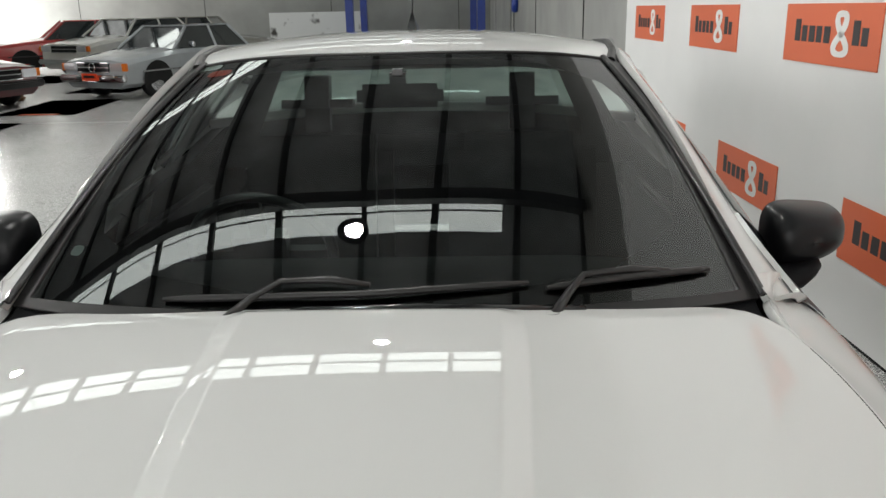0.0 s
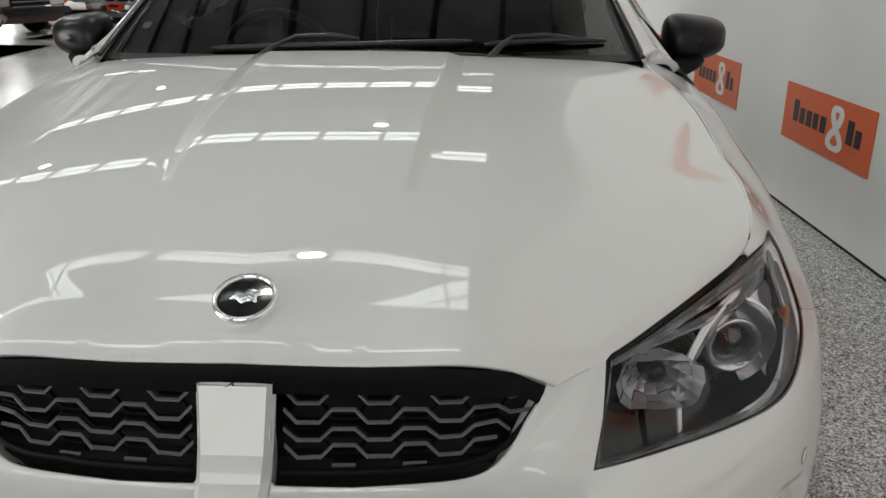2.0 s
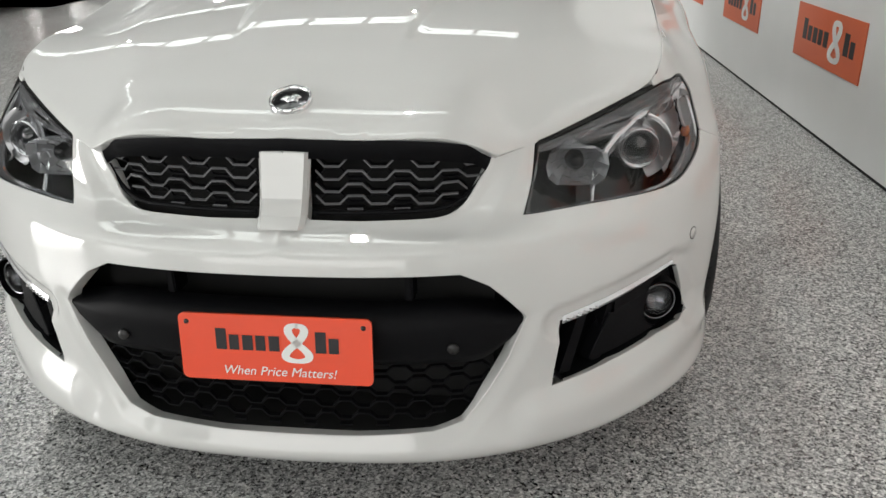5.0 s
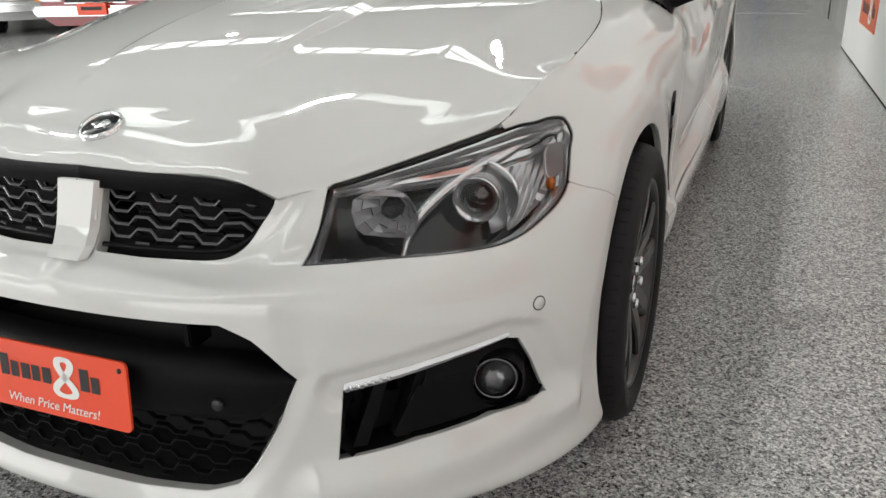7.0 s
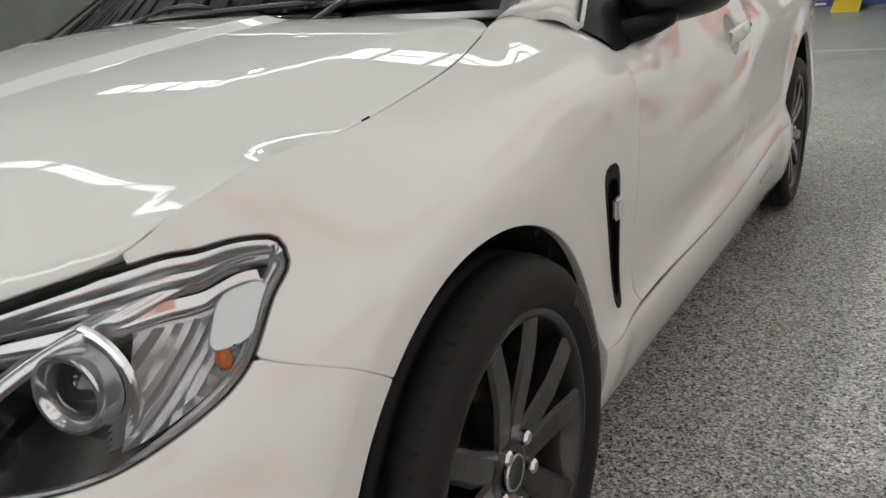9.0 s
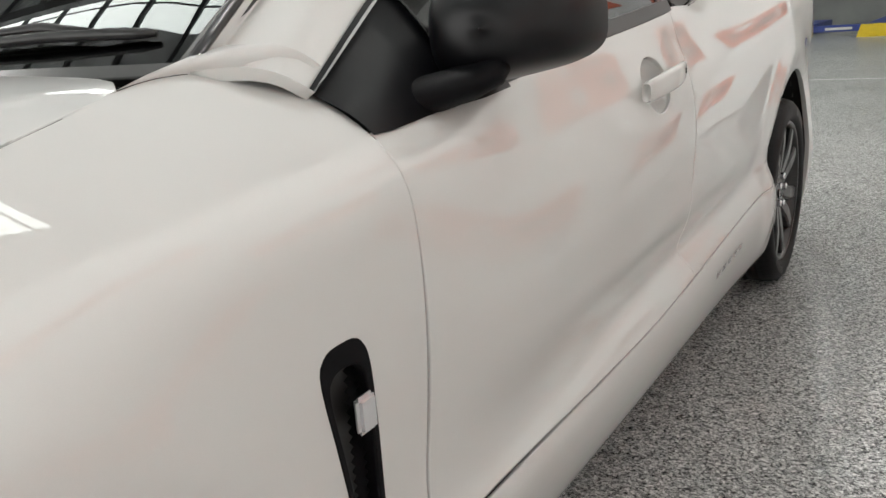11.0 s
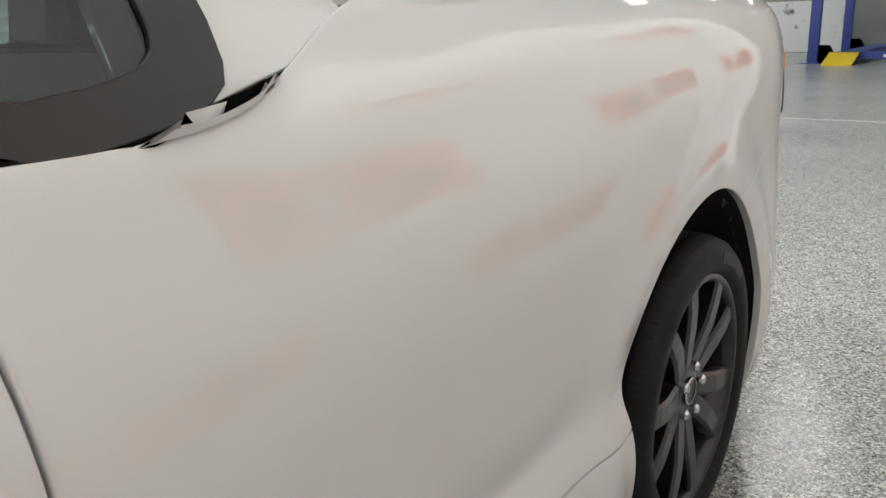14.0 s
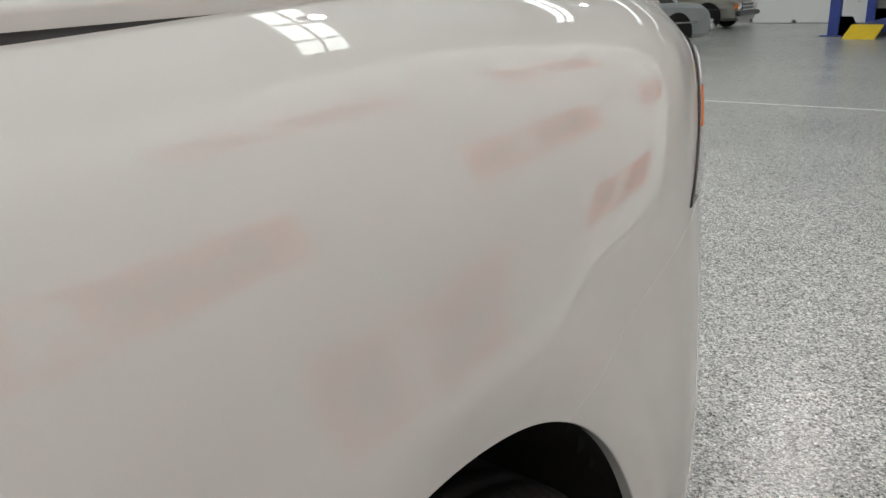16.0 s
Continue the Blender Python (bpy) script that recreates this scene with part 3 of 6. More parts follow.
for s_, i_, z_ in ((14.0, .212, 1.012), (14.3, .165, .992), (14.65, .098, .945), (15, .070, .958), (16, .058, 1.003), (17, .056, 1.042), (17.6, .075, 1.065),
                   (18, .128, 1.138), (19, .136, 1.168), (20, .136, 1.184), (21.5, .132, 1.194), (23, .12, 1.188), (24.3, .10, 1.158), (25.5, .085, 1.125), (27, .07, 1.11), (29, .07, 1.11)):
    top_s.append(s_), top_i.append(i_), top_z.append(z_)
LINE_I = [cubic(ST, r) for r in INS] + [cubic(top_s, top_i)]
LINE_Z = [cubic(ST, r) for r in ZED] + [cubic(top_s, top_z)]
b_ = cubic(np.arange(8), np.eye(8))(6.5)
s_ = np.arange(0, 13.6, .4)
half_i = list(zip(s_, sum(b_[k] * LINE_I[k](s_) for k in range(8)))) + [(14, .116), (14.3, .090), (14.65, .060), (15, .046), (16, .028), (17, .034), (18, .064), (19, .052), (20, .052), (21.5, .054), (23, .055), (24.3, .056), (26, .05), (29, .05)]
half_z = list(zip(s_, sum(b_[k] * LINE_Z[k](s_) for k in range(8)))) + [(14, .966), (14.3, .957), (14.65, .940), (15, .942), (16, .979), (17, 1.017), (18, 1.090), (19, 1.124), (20, 1.136), (21.5, 1.142), (23, 1.136), (24.3, 1.107), (26, 1.08), (29, 1.08)]
LINE_I.insert(7, cubic(*zip(*half_i)))
LINE_Z.insert(7, cubic(*zip(*half_z)))
BASIS = cubic((0, 1, 2, 3, 4, 5, 6, 6.5, 7), np.eye(9))
HUB_F, HUB_R, HUB_Z = .942, 3.949, .345
ARCH_F, ARCH_B = .378, .412   # wheel openings, front and back
ARCH = {HUB_F: (.906, .365, ARCH_F), HUB_R: (3.905, .370, .427)}   # their centres


# shoulder line along the side: its height, and how the flank leans above and below it (degrees over the distance from it)
shoulder = cubic((.9, 1.53, 1.9, 2.1, 2.4, 2.7, 3.14, 3.47, 3.72, 4.05, 4.5, 5.1), (.765, .785, .812, .832, .860, .885, .912, .947, .985, 1.015, 1.045, 1.06))
lean_u = np.linspace(-.5, .36, 431)
lean = np.interp(lean_u, (-.5, -.26, -.15, -.075, -.028, 0, .028, .06, .12, .146, .175, .22, .36), (0, -2.5, -4.2, .6, 5, 10.6, 16.4, 20.8, 30.2, 46, 58, 68, 74))
kern = np.exp(-(np.arange(-15, 16) / 6.0) ** 2)
lean = np.convolve(np.pad(lean, 15, mode="edge"), kern / kern.sum(), mode="valid")
fall = np.concatenate([[0], np.cumsum(np.tan(np.radians((lean[1:] + lean[:-1]) / 2)) * np.diff(lean_u))])
fall -= np.interp(0, lean_u, fall)
flank = cubic(lean_u[::4], fall[::4])
flank_in = cubic((.9, 1.4, 2.2, 3.0, 3.8, 4.4, 5.1), (.026, .022, .006, .008, .012, .016, .02))


def flank_inset(y, z):
    """Inset of the side at a station and height, above the lower crease."""
    u = z - shoulder(np.clip(y, .9, 5.1))
    warm = 3.2 * sstep(2.9, 2.0, y)          # the door leans in a little more than the tray below the line
    return flank_in(np.clip(y, .9, 5.1)) + flank(np.clip(u, -.5, .36)) + math.tan(radians(1)) * warm * np.clip(u, -.13, 0)


LOWER = [(.345, .06, .556), (.40, .07, .530), (.474, .088, .455), (.44, .075, .37), (.395, .06, .29), (.35, .05, .240), (.29, .035, .222), (.14, .02, .214), (0, .015, .212)]
FOG = [(.536, .127, .430), (.62, .18, .448), (.70, .25, .462), (.765, .32, .473), (.79, .35, .462), (.815, .375, .40), (.838, .396, .335),
       (.75, .30, .322), (.64, .20, .306), (.519, .120, .288)]


GRILLE_R = [(.045, .108, .640), (.15, .11, .6405), (.25, .122, .642), (.315, .135, .648), (.353, .155, .668), (.376, .17, .70), (.398, .185, .735), (.405, .188, .752)]


def away(poly, x, z):
    """Distance in the x-z plane to an open line of points (x, y, z)."""
    q = np.array([(p[0], p[2]) for p in poly])
    best = np.full(len(x), 9.0)
    for p0, p1 in zip(q[:-1], q[1:]):
        e = p1 - p0
        t = np.clip(((x - p0[0]) * e[0] + (z - p0[1]) * e[1]) / (e @ e), 0, 1)
        best = np.minimum(best, np.hypot(x - p0[0] - t * e[0], z - p0[1] - t * e[1]))
    return best


def body_map(s, v):
    s, v = np.atleast_1d(np.asarray(s, float)), np.atleast_1d(np.asarray(v, float))
    a = np.abs(s)
    b = BASIS(np.clip(v, -.3, 7.3))
    ins = sum(b[:, k] * LINE_I[k](a) for k in range(9))
    z = sum(b[:, k] * LINE_Z[k](a) for k in range(9))
    p, d = PLAN(a), PLAN(a + .02) - PLAN(a - .02)
    d /= np.linalg.norm(d, axis=1)[:, None]
    ys = p[:, 1]
    keep_y = sstep(1.40, 1.85, ys) * sstep(4.75, 4.3, ys)
    zt = LINE_Z[8](a)
    u0 = np.clip((z - shoulder(np.clip(ys, .9, 5.1))) / np.maximum(zt - shoulder(np.clip(ys, .9, 5.1)), .05), 0, 1)
    side = flank_inset(ys, z) + (LINE_I[8](a) - flank_inset(ys, zt)) * u0 ** 4
    rear_ = sstep(3.2, 3.8, ys)
    ins = ins + (side - ins) * keep_y * sstep(.49 + .15 * rear_, .62 + .20 * rear_, z)
    for hub, amt, rad in ((HUB_F, .010, .07), (HUB_R, .014, .075)):
        ay, az, ar = ARCH[hub]
        r = np.hypot(p[:, 1] - ay, z - az)
        up = sstep(.25, .42, z)
        r0 = ar + .045
        near = np.clip((r0 - r) / .05, 0, 1.2)
        ins = ins - up * (amt * np.exp(-(np.maximum(r - r0, 0) / rad) ** 2) - .007 * near)
    if a.min() < 8.6:
        # bevels turned in round the lower opening and over the fog lamp recess, a ledge under it
        xf = p[:, 0] - d[:, 1] * ins
        nose = sstep(8.6, 8.2, a)
        ins = ins + nose * (.006 * sstep(.034, .0, away(LOWER[2:], xf, z)) + .012 * sstep(.046, .018, away(FOG[:7], xf, z)) + .014 * sstep(.056, .016, away(GRILLE_R, xf, z)))
        ins = ins - nose * .016 * sstep(.07, .0, away([(.50, 0, .235), (.64, 0, .250), (.75, 0, .270), (.85, 0, .30)], xf, z))
    x = p[:, 0] - d[:, 1] * ins
    y = p[:, 1] + d[:, 0] * ins
    return np.stack([np.where(s < 0, -x, x), y, z], 1)


GS, GV = np.meshgrid(np.linspace(0, 29, 900), np.linspace(0, 7, 180), indexing="ij")
GS, GV = GS.ravel(), GV.ravel()
GP = body_map(GS, GV)


def settle(s, v, p, axes):
    """Slide (s, v) until the surface point meets p along the given axes."""
    axes = list(axes)
    for _ in range(6):
        q = body_map(np.array([s, s + .004, s]), np.array([v, v, v + .004]))[:, axes]
        J = np.stack([(q[1] - q[0]) / .004, (q[2] - q[0]) / .004], 1)
        d = np.linalg.lstsq(J, p[axes] - q[0], rcond=None)[0]
        d = np.clip(d, -.2, .2)
        s, v = s + d[0], min(max(v + d[1], 0), 7)
    return np.array((s, v))


def at3(p):
    """Body coordinates (s, v) of the surface point next to p."""
    i = np.argmin(((GP - np.asarray(p)) ** 2).sum(1))
    return settle(GS[i], GV[i], np.asarray(p, float), (0, 1, 2))


def at_side(y, z):
    """Body coordinates of the side at a station y and height z."""
    ok = (GS > 9) & (GS < 26)
    i = np.argmin(np.where(ok, (GP[:, 1] - y) ** 2 + (GP[:, 2] - z) ** 2, 9))
    return settle(GS[i], GV[i], np.array((0, y, z), float), (1, 2))


def over_top(q, lim=6.8):
    return [np.array((a, 7.3)) if b > lim else np.array((a, b)) for a, b in q]


def arch_hole(hub):
    """The wheel opening in body coordinates."""
    ay, az, r = ARCH[hub]
    pts = [at_side(ay + r * max(-.945, min(.965, math.cos(t))), max(az + r * math.sin(t), .16)) for t in np.linspace(-.45, math.pi + .45, 90)]
    pts = [np.asarray(p) for p in pts]
    lo, hi = pts[0], pts[-1]
    return [np.array((lo[0], -.5))] + pts + [np.array((hi[0], -.5))]


def smooth_line(pts, n=40):
    pts = np.asarray(pts, float)
    t = np.concatenate([[0], np.cumsum(np.linalg.norm(np.diff(pts, axis=0), axis=1))])
    return list(cubic(t, pts)(np.linspace(0, t[-1], n)))


SEAM_F = smooth_line([at3((.830, .520, .711)), at3((.87, .575, .685)), at3((.916, .667, .631)), at3((.925, .72, .60))], 14)
HEAD = [(.451, .168, .630), (.467, .205, .69), (.482, .242, .748), (.561, .317, .779), (.64, .391, .804), (.721, .468, .824), (.763, .520, .832), (.792, .594, .828), (.803, .609, .815),
        (.812, .606, .800), (.821, .577, .775), (.831, .511, .716), (.809, .431, .672), (.765, .358, .646), (.71, .305, .641), (.63, .248, .642), (.551, .205, .640), (.50, .185, .634)]
head_sv = [at3(p) for p in HEAD]
for i in (2, 3, 4):
    head_sv[i] = np.array((head_sv[i][0], 7.0))
head_sv[5][1] = 6.95
head_line = head_sv[:2] + [np.array((a, min(b, 7.0))) for a, b in smooth_line(head_sv[2:] + head_sv[:1], 120)[:-1]]
head_hole = [np.array((a, b if b < 6.96 else 7.3)) for a, b in head_line]
grille_sv = [at3(p) for p in GRILLE_R]
grille_sv[-1][1] = 7.3
GRILLE_TOP_Z = .757
lower_sv = [at3(p) for p in LOWER]
fog_sv = [at3(p) for p in FOG]


def both(sv):
    """A shape across the nose from its half on the positive side."""
    return list(sv) + [np.array((-a, b)) for a, b in reversed(sv)]


def flip_s(sv):
    return [np.array((-a, b)) for a, b in sv]


ute = empty("ute", (0, 0, 0), "white two-door utility car with black grille and grey wheels", "car")
STEP = (0.12, 0.13)


# ---------------------------------------------------------------- the white ute: panels
# bonnet
s_lamp, s_wing, s_end = at3((.47, .238, .75))[0], head_sv[5][0], 13.62
edge_l = [p[:2] for p in body_map(np.linspace(s_lamp, s_wing, 24), np.full(24, 7.0))]
edge_s = [p[:2] for p in body_map(np.linspace(s_wing, s_end, 50), np.full(50, 7.0))]
edge_f = smooth_line(EDGE[:4], 16) + edge_l
rear = smooth_line([tuple(edge_s[-1]), (.66, 1.345), (.5, 1.333), (.25, 1.315), (0, 1.31)], 20)
half = [np.asarray(p) for p in edge_f[:-1] + edge_s[:-1] + rear]
for i_ in range(17, len(half) - 19):
    t_ = half[i_ + 1] - half[i_ - 1]
    n_ = np.array((-t_[1], t_[0])) / (np.linalg.norm(t_) + 1e-9)
    half[i_] = half[i_] + n_ * (.0025 + .0035 * sstep(.46, .52, half[i_][1]))
bonnet_line = half[:-1] + [half[-1]] + [np.array((-p[0], p[1])) for p in reversed(half[1:-1])]
# black rod laid in the bonnet gap stands in for its shade
for sg in (1, -1):
    tube("bonnet_gap_line", [(sg * (p[0] - .003), p[1], float(bonnet_z(p[0], p[1])) - .004) for p in edge_s[2:-2]], .0035, M_VOID, ute, "black rod in place of the shade in the bonnet gap")
ridge = np.array([(sg * (float(bulge(y)) + o * (.003 + .017 * float(sstep(.36, .80, y))) / .02), y) for sg in (1, -1) for o in (-.024, -.020, -.016, 0, .016, .020, .024)
                  for y in np.arange(.50, 1.29, .012)])
patch("bonnet", bonnet_map, bonnet_line, [], (.022, .022), M_PAINT, ute, "white bonnet with a raised centre", lip=.022, extra=ridge)

# front bumper, one moulding round the nose
s_arch = at_side(.70, .35)[0]
right = [np.array((0, 0.0)), np.array((s_arch + .4, 0.0)), np.array((SEAM_F[-1][0], SEAM_F[-1][1]))] + [np.asarray(q) for q in SEAM_F[::-1][1:]]
right += [head_sv[11] + np.array((-.02, 0)), np.array((head_sv[11][0] - .3, 7.0)), np.array((0, 7.0))]
outline = right[1:-1] + flip_s(right[1:-1])[::-1]
holes = [arch_hole(HUB_F), flip_s(arch_hole(HUB_F)), head_hole, flip_s(head_hole), fog_sv, flip_s(fog_sv), both(lower_sv[:-1])]
gr = [np.array((grille_sv[0][0], 7.3)), np.array((grille_sv[0][0], grille_sv[0][1] + .06)), grille_sv[0] + (.05, 0)] + smooth_line(grille_sv[1:], 24)
holes += [gr, flip_s(gr)]
top_mid = at3((0, .15, GRILLE_TOP_Z))[1]
holes.append([np.array((-.6, top_mid)), np.array((.6, top_mid)), np.array((.6, 7.3)), np.array((-.6, 7.3))])
patch("front_bumper", body_map, outline, holes, (.06, .08), M_PAINT, ute, "white moulded front bumper", lip=.03)


def side_panel(name, line, holes, label="", **kw):
    for mirror in (False, True):
        patch(name, body_map, line, holes, STEP, M_PAINT, ute, label, mirror=mirror, **kw)


def col(y, z0, z1, n=12, bow=0.0):
    """An upright line on the side at station y."""
    return [at_side(y + bow * math.sin(math.pi * t), z0 + (z1 - z0) * t) for t in np.linspace(0, 1, n)]


GAP = .0046
DOOR_F, DOOR_R = 1.502, 2.562
skz = cubic((1.1, 1.4, 2.2, 2.9, 3.6), (.402, .425, .437, .460, .475))   # joint of skirt and body
VENT = [(1.332, .720), (1.348, .740), (1.394, .740), (1.412, .715), (1.420, .60), (1.418, .462), (1.400, .450), (1.376, .458), (1.354, .60)]
vent_sv = rounded([at_side(*p) for p in VENT], 2)
# front wing
wing = [q + np.array((.02, .03)) for q in SEAM_F] + [at_side(.95, .55), at_side(1.2, skz(1.2)), at_side(1.3, skz(1.3)), at_side(1.4, skz(1.4))]
wing += col(DOOR_F - GAP, float(skz(DOOR_F)), .982, 16, .02)
wing += [np.array((s_, 7.0)) for s_ in np.linspace(at_side(DOOR_F - GAP, .982)[0], 9.0, 50)]
hs = [np.asarray(p) for p in head_sv]
wing += [np.array((hs[5][0] + .05, 7.0))]
side_panel("front_wing", wing, [arch_hole(HUB_F), head_line, vent_sv], "white front wing with a side vent")
# door
HANDLE_Y, HANDLE_Z = 2.375, .900


def ell(y, z, ry, rz, n=28):
    return [at_side(y + ry * math.cos(t), z + rz * math.sin(t)) for t in np.linspace(0, 2 * math.pi, n, endpoint=False)]


cup = ell(HANDLE_Y - .015, HANDLE_Z - .002, .072, .056)
door_line = [at_side(1.62, .940), at_side(1.56, .938)] + col(DOOR_F + GAP, float(skz(DOOR_F)), .934, 14, .02)[::-1] + [at_side(y, skz(y)) for y in np.linspace(DOOR_F + .02, DOOR_R - .02, 10)]
door_line += col(DOOR_R - GAP, float(skz(DOOR_R)), 1.0, 16, .018)
door_line += [np.array((s_, 7.0)) for s_ in np.linspace(at_side(DOOR_R, 1.0)[0], 14.75, 30)]
side_panel("door", door_line, [cup], "white door panel with a pull handle")
# rear quarter of the tray
SEAM_R = smooth_line([at_side(4.09, .735), at_side(4.2, .775), at_side(4.4, .825), at_side(4.62, .872)], 12)
TAIL = [(.795, 4.695, 1.107), (.832, 4.645, 1.03), (.855, 4.59, .95), (.868, 4.545, .885), (.815, 4.79, .90), (.70, 4.93, .95), (.62, 4.96, 1.10)]
tail_sv = [at3(p) for p in TAIL]
quarter = col(DOOR_R + GAP, float(skz(DOOR_R)), 1.0, 16, .018)[::-1] + [at_side(y_, skz(y_)) for y_ in (2.8, 3.2, 3.56)] + [at_side(3.95, .55)]
quarter += [q + np.array((-.001, .007)) for q in SEAM_R] + [np.array((29, SEAM_R[-1][1]))]
quarter += [np.array((29, 7.0))] + [np.array((s_, 7.0)) for s_ in np.linspace(28.5, at_side(DOOR_R, 1.0)[0] + .02, 90)]
for mirror in (False, True):
    patch("quarter_panel", body_map, quarter, [arch_hole(HUB_R), tail_sv], STEP, M_PAINT, ute, "white tray side", mirror=mirror, round_=.004)
rear_b = [q + np.array((0.001, -.007)) for q in SEAM_R] + [np.array((29, SEAM_R[-1][1] - .007)), np.array((29, 0)), np.array((21.3, 0))]
for mirror in (False, True):
    patch("rear_bumper", body_map, rear_b, [arch_hole(HUB_R)], STEP, M_PAINT, ute, "white rear bumper", mirror=mirror)
# side skirt
sk0, sk1 = at_side(1.22, .2)[0], at_side(3.66, .2)[0]
top_v = [at_side(y, skz(y) - .006) for y in np.linspace(1.2, 3.68, 20)]
skirt = [np.array((sk0 - .4, 0)), np.array((sk1 + .4, 0))] + top_v[::-1]
side_panel("side_skirt", skirt, [arch_hole(HUB_F), arch_hole(HUB_R)], "white side skirt")

# added black shell behind the panels, so that the gaps read as shade
sv_s, sv_v = np.linspace(0, 29, 240), np.linspace(0, 7, 26)
S2, V2 = np.meshgrid(sv_s, sv_v, indexing="ij")
shell = body_map(S2.ravel(), V2.ravel())
inw = body_map(S2.ravel() + .01, V2.ravel()) - body_map(S2.ravel() - .01, V2.ravel())
nrm = np.stack([inw[:, 1], -inw[:, 0], 0 * inw[:, 0]], 1)
nrm /= np.linalg.norm(nrm, axis=1)[:, None] + 1e-12
shell = shell - nrm * .05 - np.array((0, 0, .03)) * (V2.ravel() / 7)[:, None]
faces = []
for i in range(239):
    for j in range(25):
        q = (i * 26 + j, (i + 1) * 26 + j, (i + 1) * 26 + j + 1, i * 26 + j + 1)
        c = shell[list(q)].mean(0)
        if c[1] < .30 or any(math.hypot(c[1] - ay, c[2] - az) < ar + .012 for ay, az, ar in ARCH.values()):
            continue
        if 2.2 < c[1] < 2.5 and .84 < c[2] < .98 or 1.36 < c[1] < 1.43 and .43 < c[2] < .76:
            continue
        if c[1] < .66 and c[2] > .6:
            continue
        faces.append(q)
for sg in (1, -1):
    raw("gap_backing", shell * (sg, 1, 1), faces, M_VOID, ute, "added black backing behind the panel gaps")
floorpan = [(-.80, .35, .19), (.80, .35, .19), (.80, 4.8, .22), (-.80, 4.8, .22)]
raw("underbody", floorpan, [(0, 1, 2, 3)], M_VOID, ute)
box("engine_bay", (-.70, .46, .30), (.70, 1.3, .72), M_VOID, ute, bevel=.02)
box("bumper_core", (-.42, .17, .24), (.42, .30, .66), M_VOID, ute, bevel=.02)


def liner(hub):
    """The black bowl over a wheel."""
    n = 40
    ay, az, r = ARCH[hub]
    r += .008
    verts, faces = [], []
    for i in range(n + 1):
        t = -.5 + (math.pi + 1.0) * i / n
        y, z = ay + r * math.cos(t), az + r * math.sin(t)
        q = at_side(y, max(z, .2))
        verts += [(float(body_map(*q)[0, 0]) - .022, y, z), (.55, y, z), (.55, ay, az)]
    for i in range(n):
        faces += [(3 * i, 3 * i + 3, 3 * i + 4, 3 * i + 1), (3 * i + 1, 3 * i + 4, 3 * i + 5)]
    for sg in (1, -1):
        raw("wheel_liner", [(x * sg, y, z) for x, y, z in verts], faces, M_VOID, ute, smooth=True)


liner(HUB_F)
liner(HUB_R)


# ---------------------------------------------------------------- the white ute: glass, roof, cabin
ws_base = cubic((0, .3, .5, .64, .715, .76), [(1.30, 1.022), (1.325, 1.024), (1.362, 1.023), (1.405, 1.02), (1.44, 1.018), (1.47, 1.015)])
ws_top = cubic((0, .3, .46, .55, .62), [(2.10, 1.432), (2.115, 1.428), (2.145, 1.415), (2.18, 1.40), (2.22, 1.385)])


def screen_map(u, v):
    """u across from -1 to 1, v from the scuttle 0 to the roof 1."""
    a = np.abs(u)
    b, t = ws_base(a * .68), ws_top(a * .545)
    x = a * (.68 + (.545 - .68) * v)
    p = b + (t - b) * v[:, None]
    z = p[:, 1] + .035 * np.sin(np.pi * v)
    return np.stack([np.where(u < 0, -x, x), p[:, 0], z], 1)


glass_line = [(-1, 0), (1, 0), (1, 1), (-1, 1)]
patch("windscreen", screen_map, glass_line, [], (.08, .08), M_GLASS, ute, "tinted curved windscreen", lip=0)
# black printed border of the screen, just under the glass
bord = [(-.955, .055), (.955, .055), (.955, .97), (-.955, .97)]
patch("screen_border", screen_map, [(-1.0, -.0), (1.0, -.0), (1.0, 1), (-1.0, 1)], [rounded(bord, 2)], (.08, .08), M_GLOSSBLK, ute, "black windscreen edge band", lip=0, offset=.005)
patch("screen_seal", screen_map, [(-1.035, -.02), (1.035, -.02), (1.035, 1.0), (-1.035, 1.0)],
      [[(-.995, .004), (.995, .004), (.995, .996), (-.995, .996)]], (.06, .06), M_SATIN, ute, "black rubber windscreen seal", lip=.012, offset=-.004)

roof_edge = cubic((2.1, 2.2, 2.4, 2.7, 3.0), (.535, .555, .575, .57, .545))
roof_mid = cubic((2.0, 2.1, 2.25, 2.5, 2.75, 2.95, 3.05), (1.395, 1.432, 1.462, 1.478, 1.468, 1.43, 1.395))


def roof_map(u, y):
    e = roof_edge(y)
    drop = .045 * np.abs(u) ** 2.4
    yy = y + .055 * np.abs(u) ** 2 * np.clip((2.6 - y) / .5, 0, 1)
    return np.stack([u * e, yy, roof_mid(y) - drop], 1)


patch("roof", roof_map, [(-1, 2.10), (1, 2.10), (1, 2.98), (-1, 2.98)], [], (.05, .03), M_PAINT, ute, "white roof panel", lip=.03)


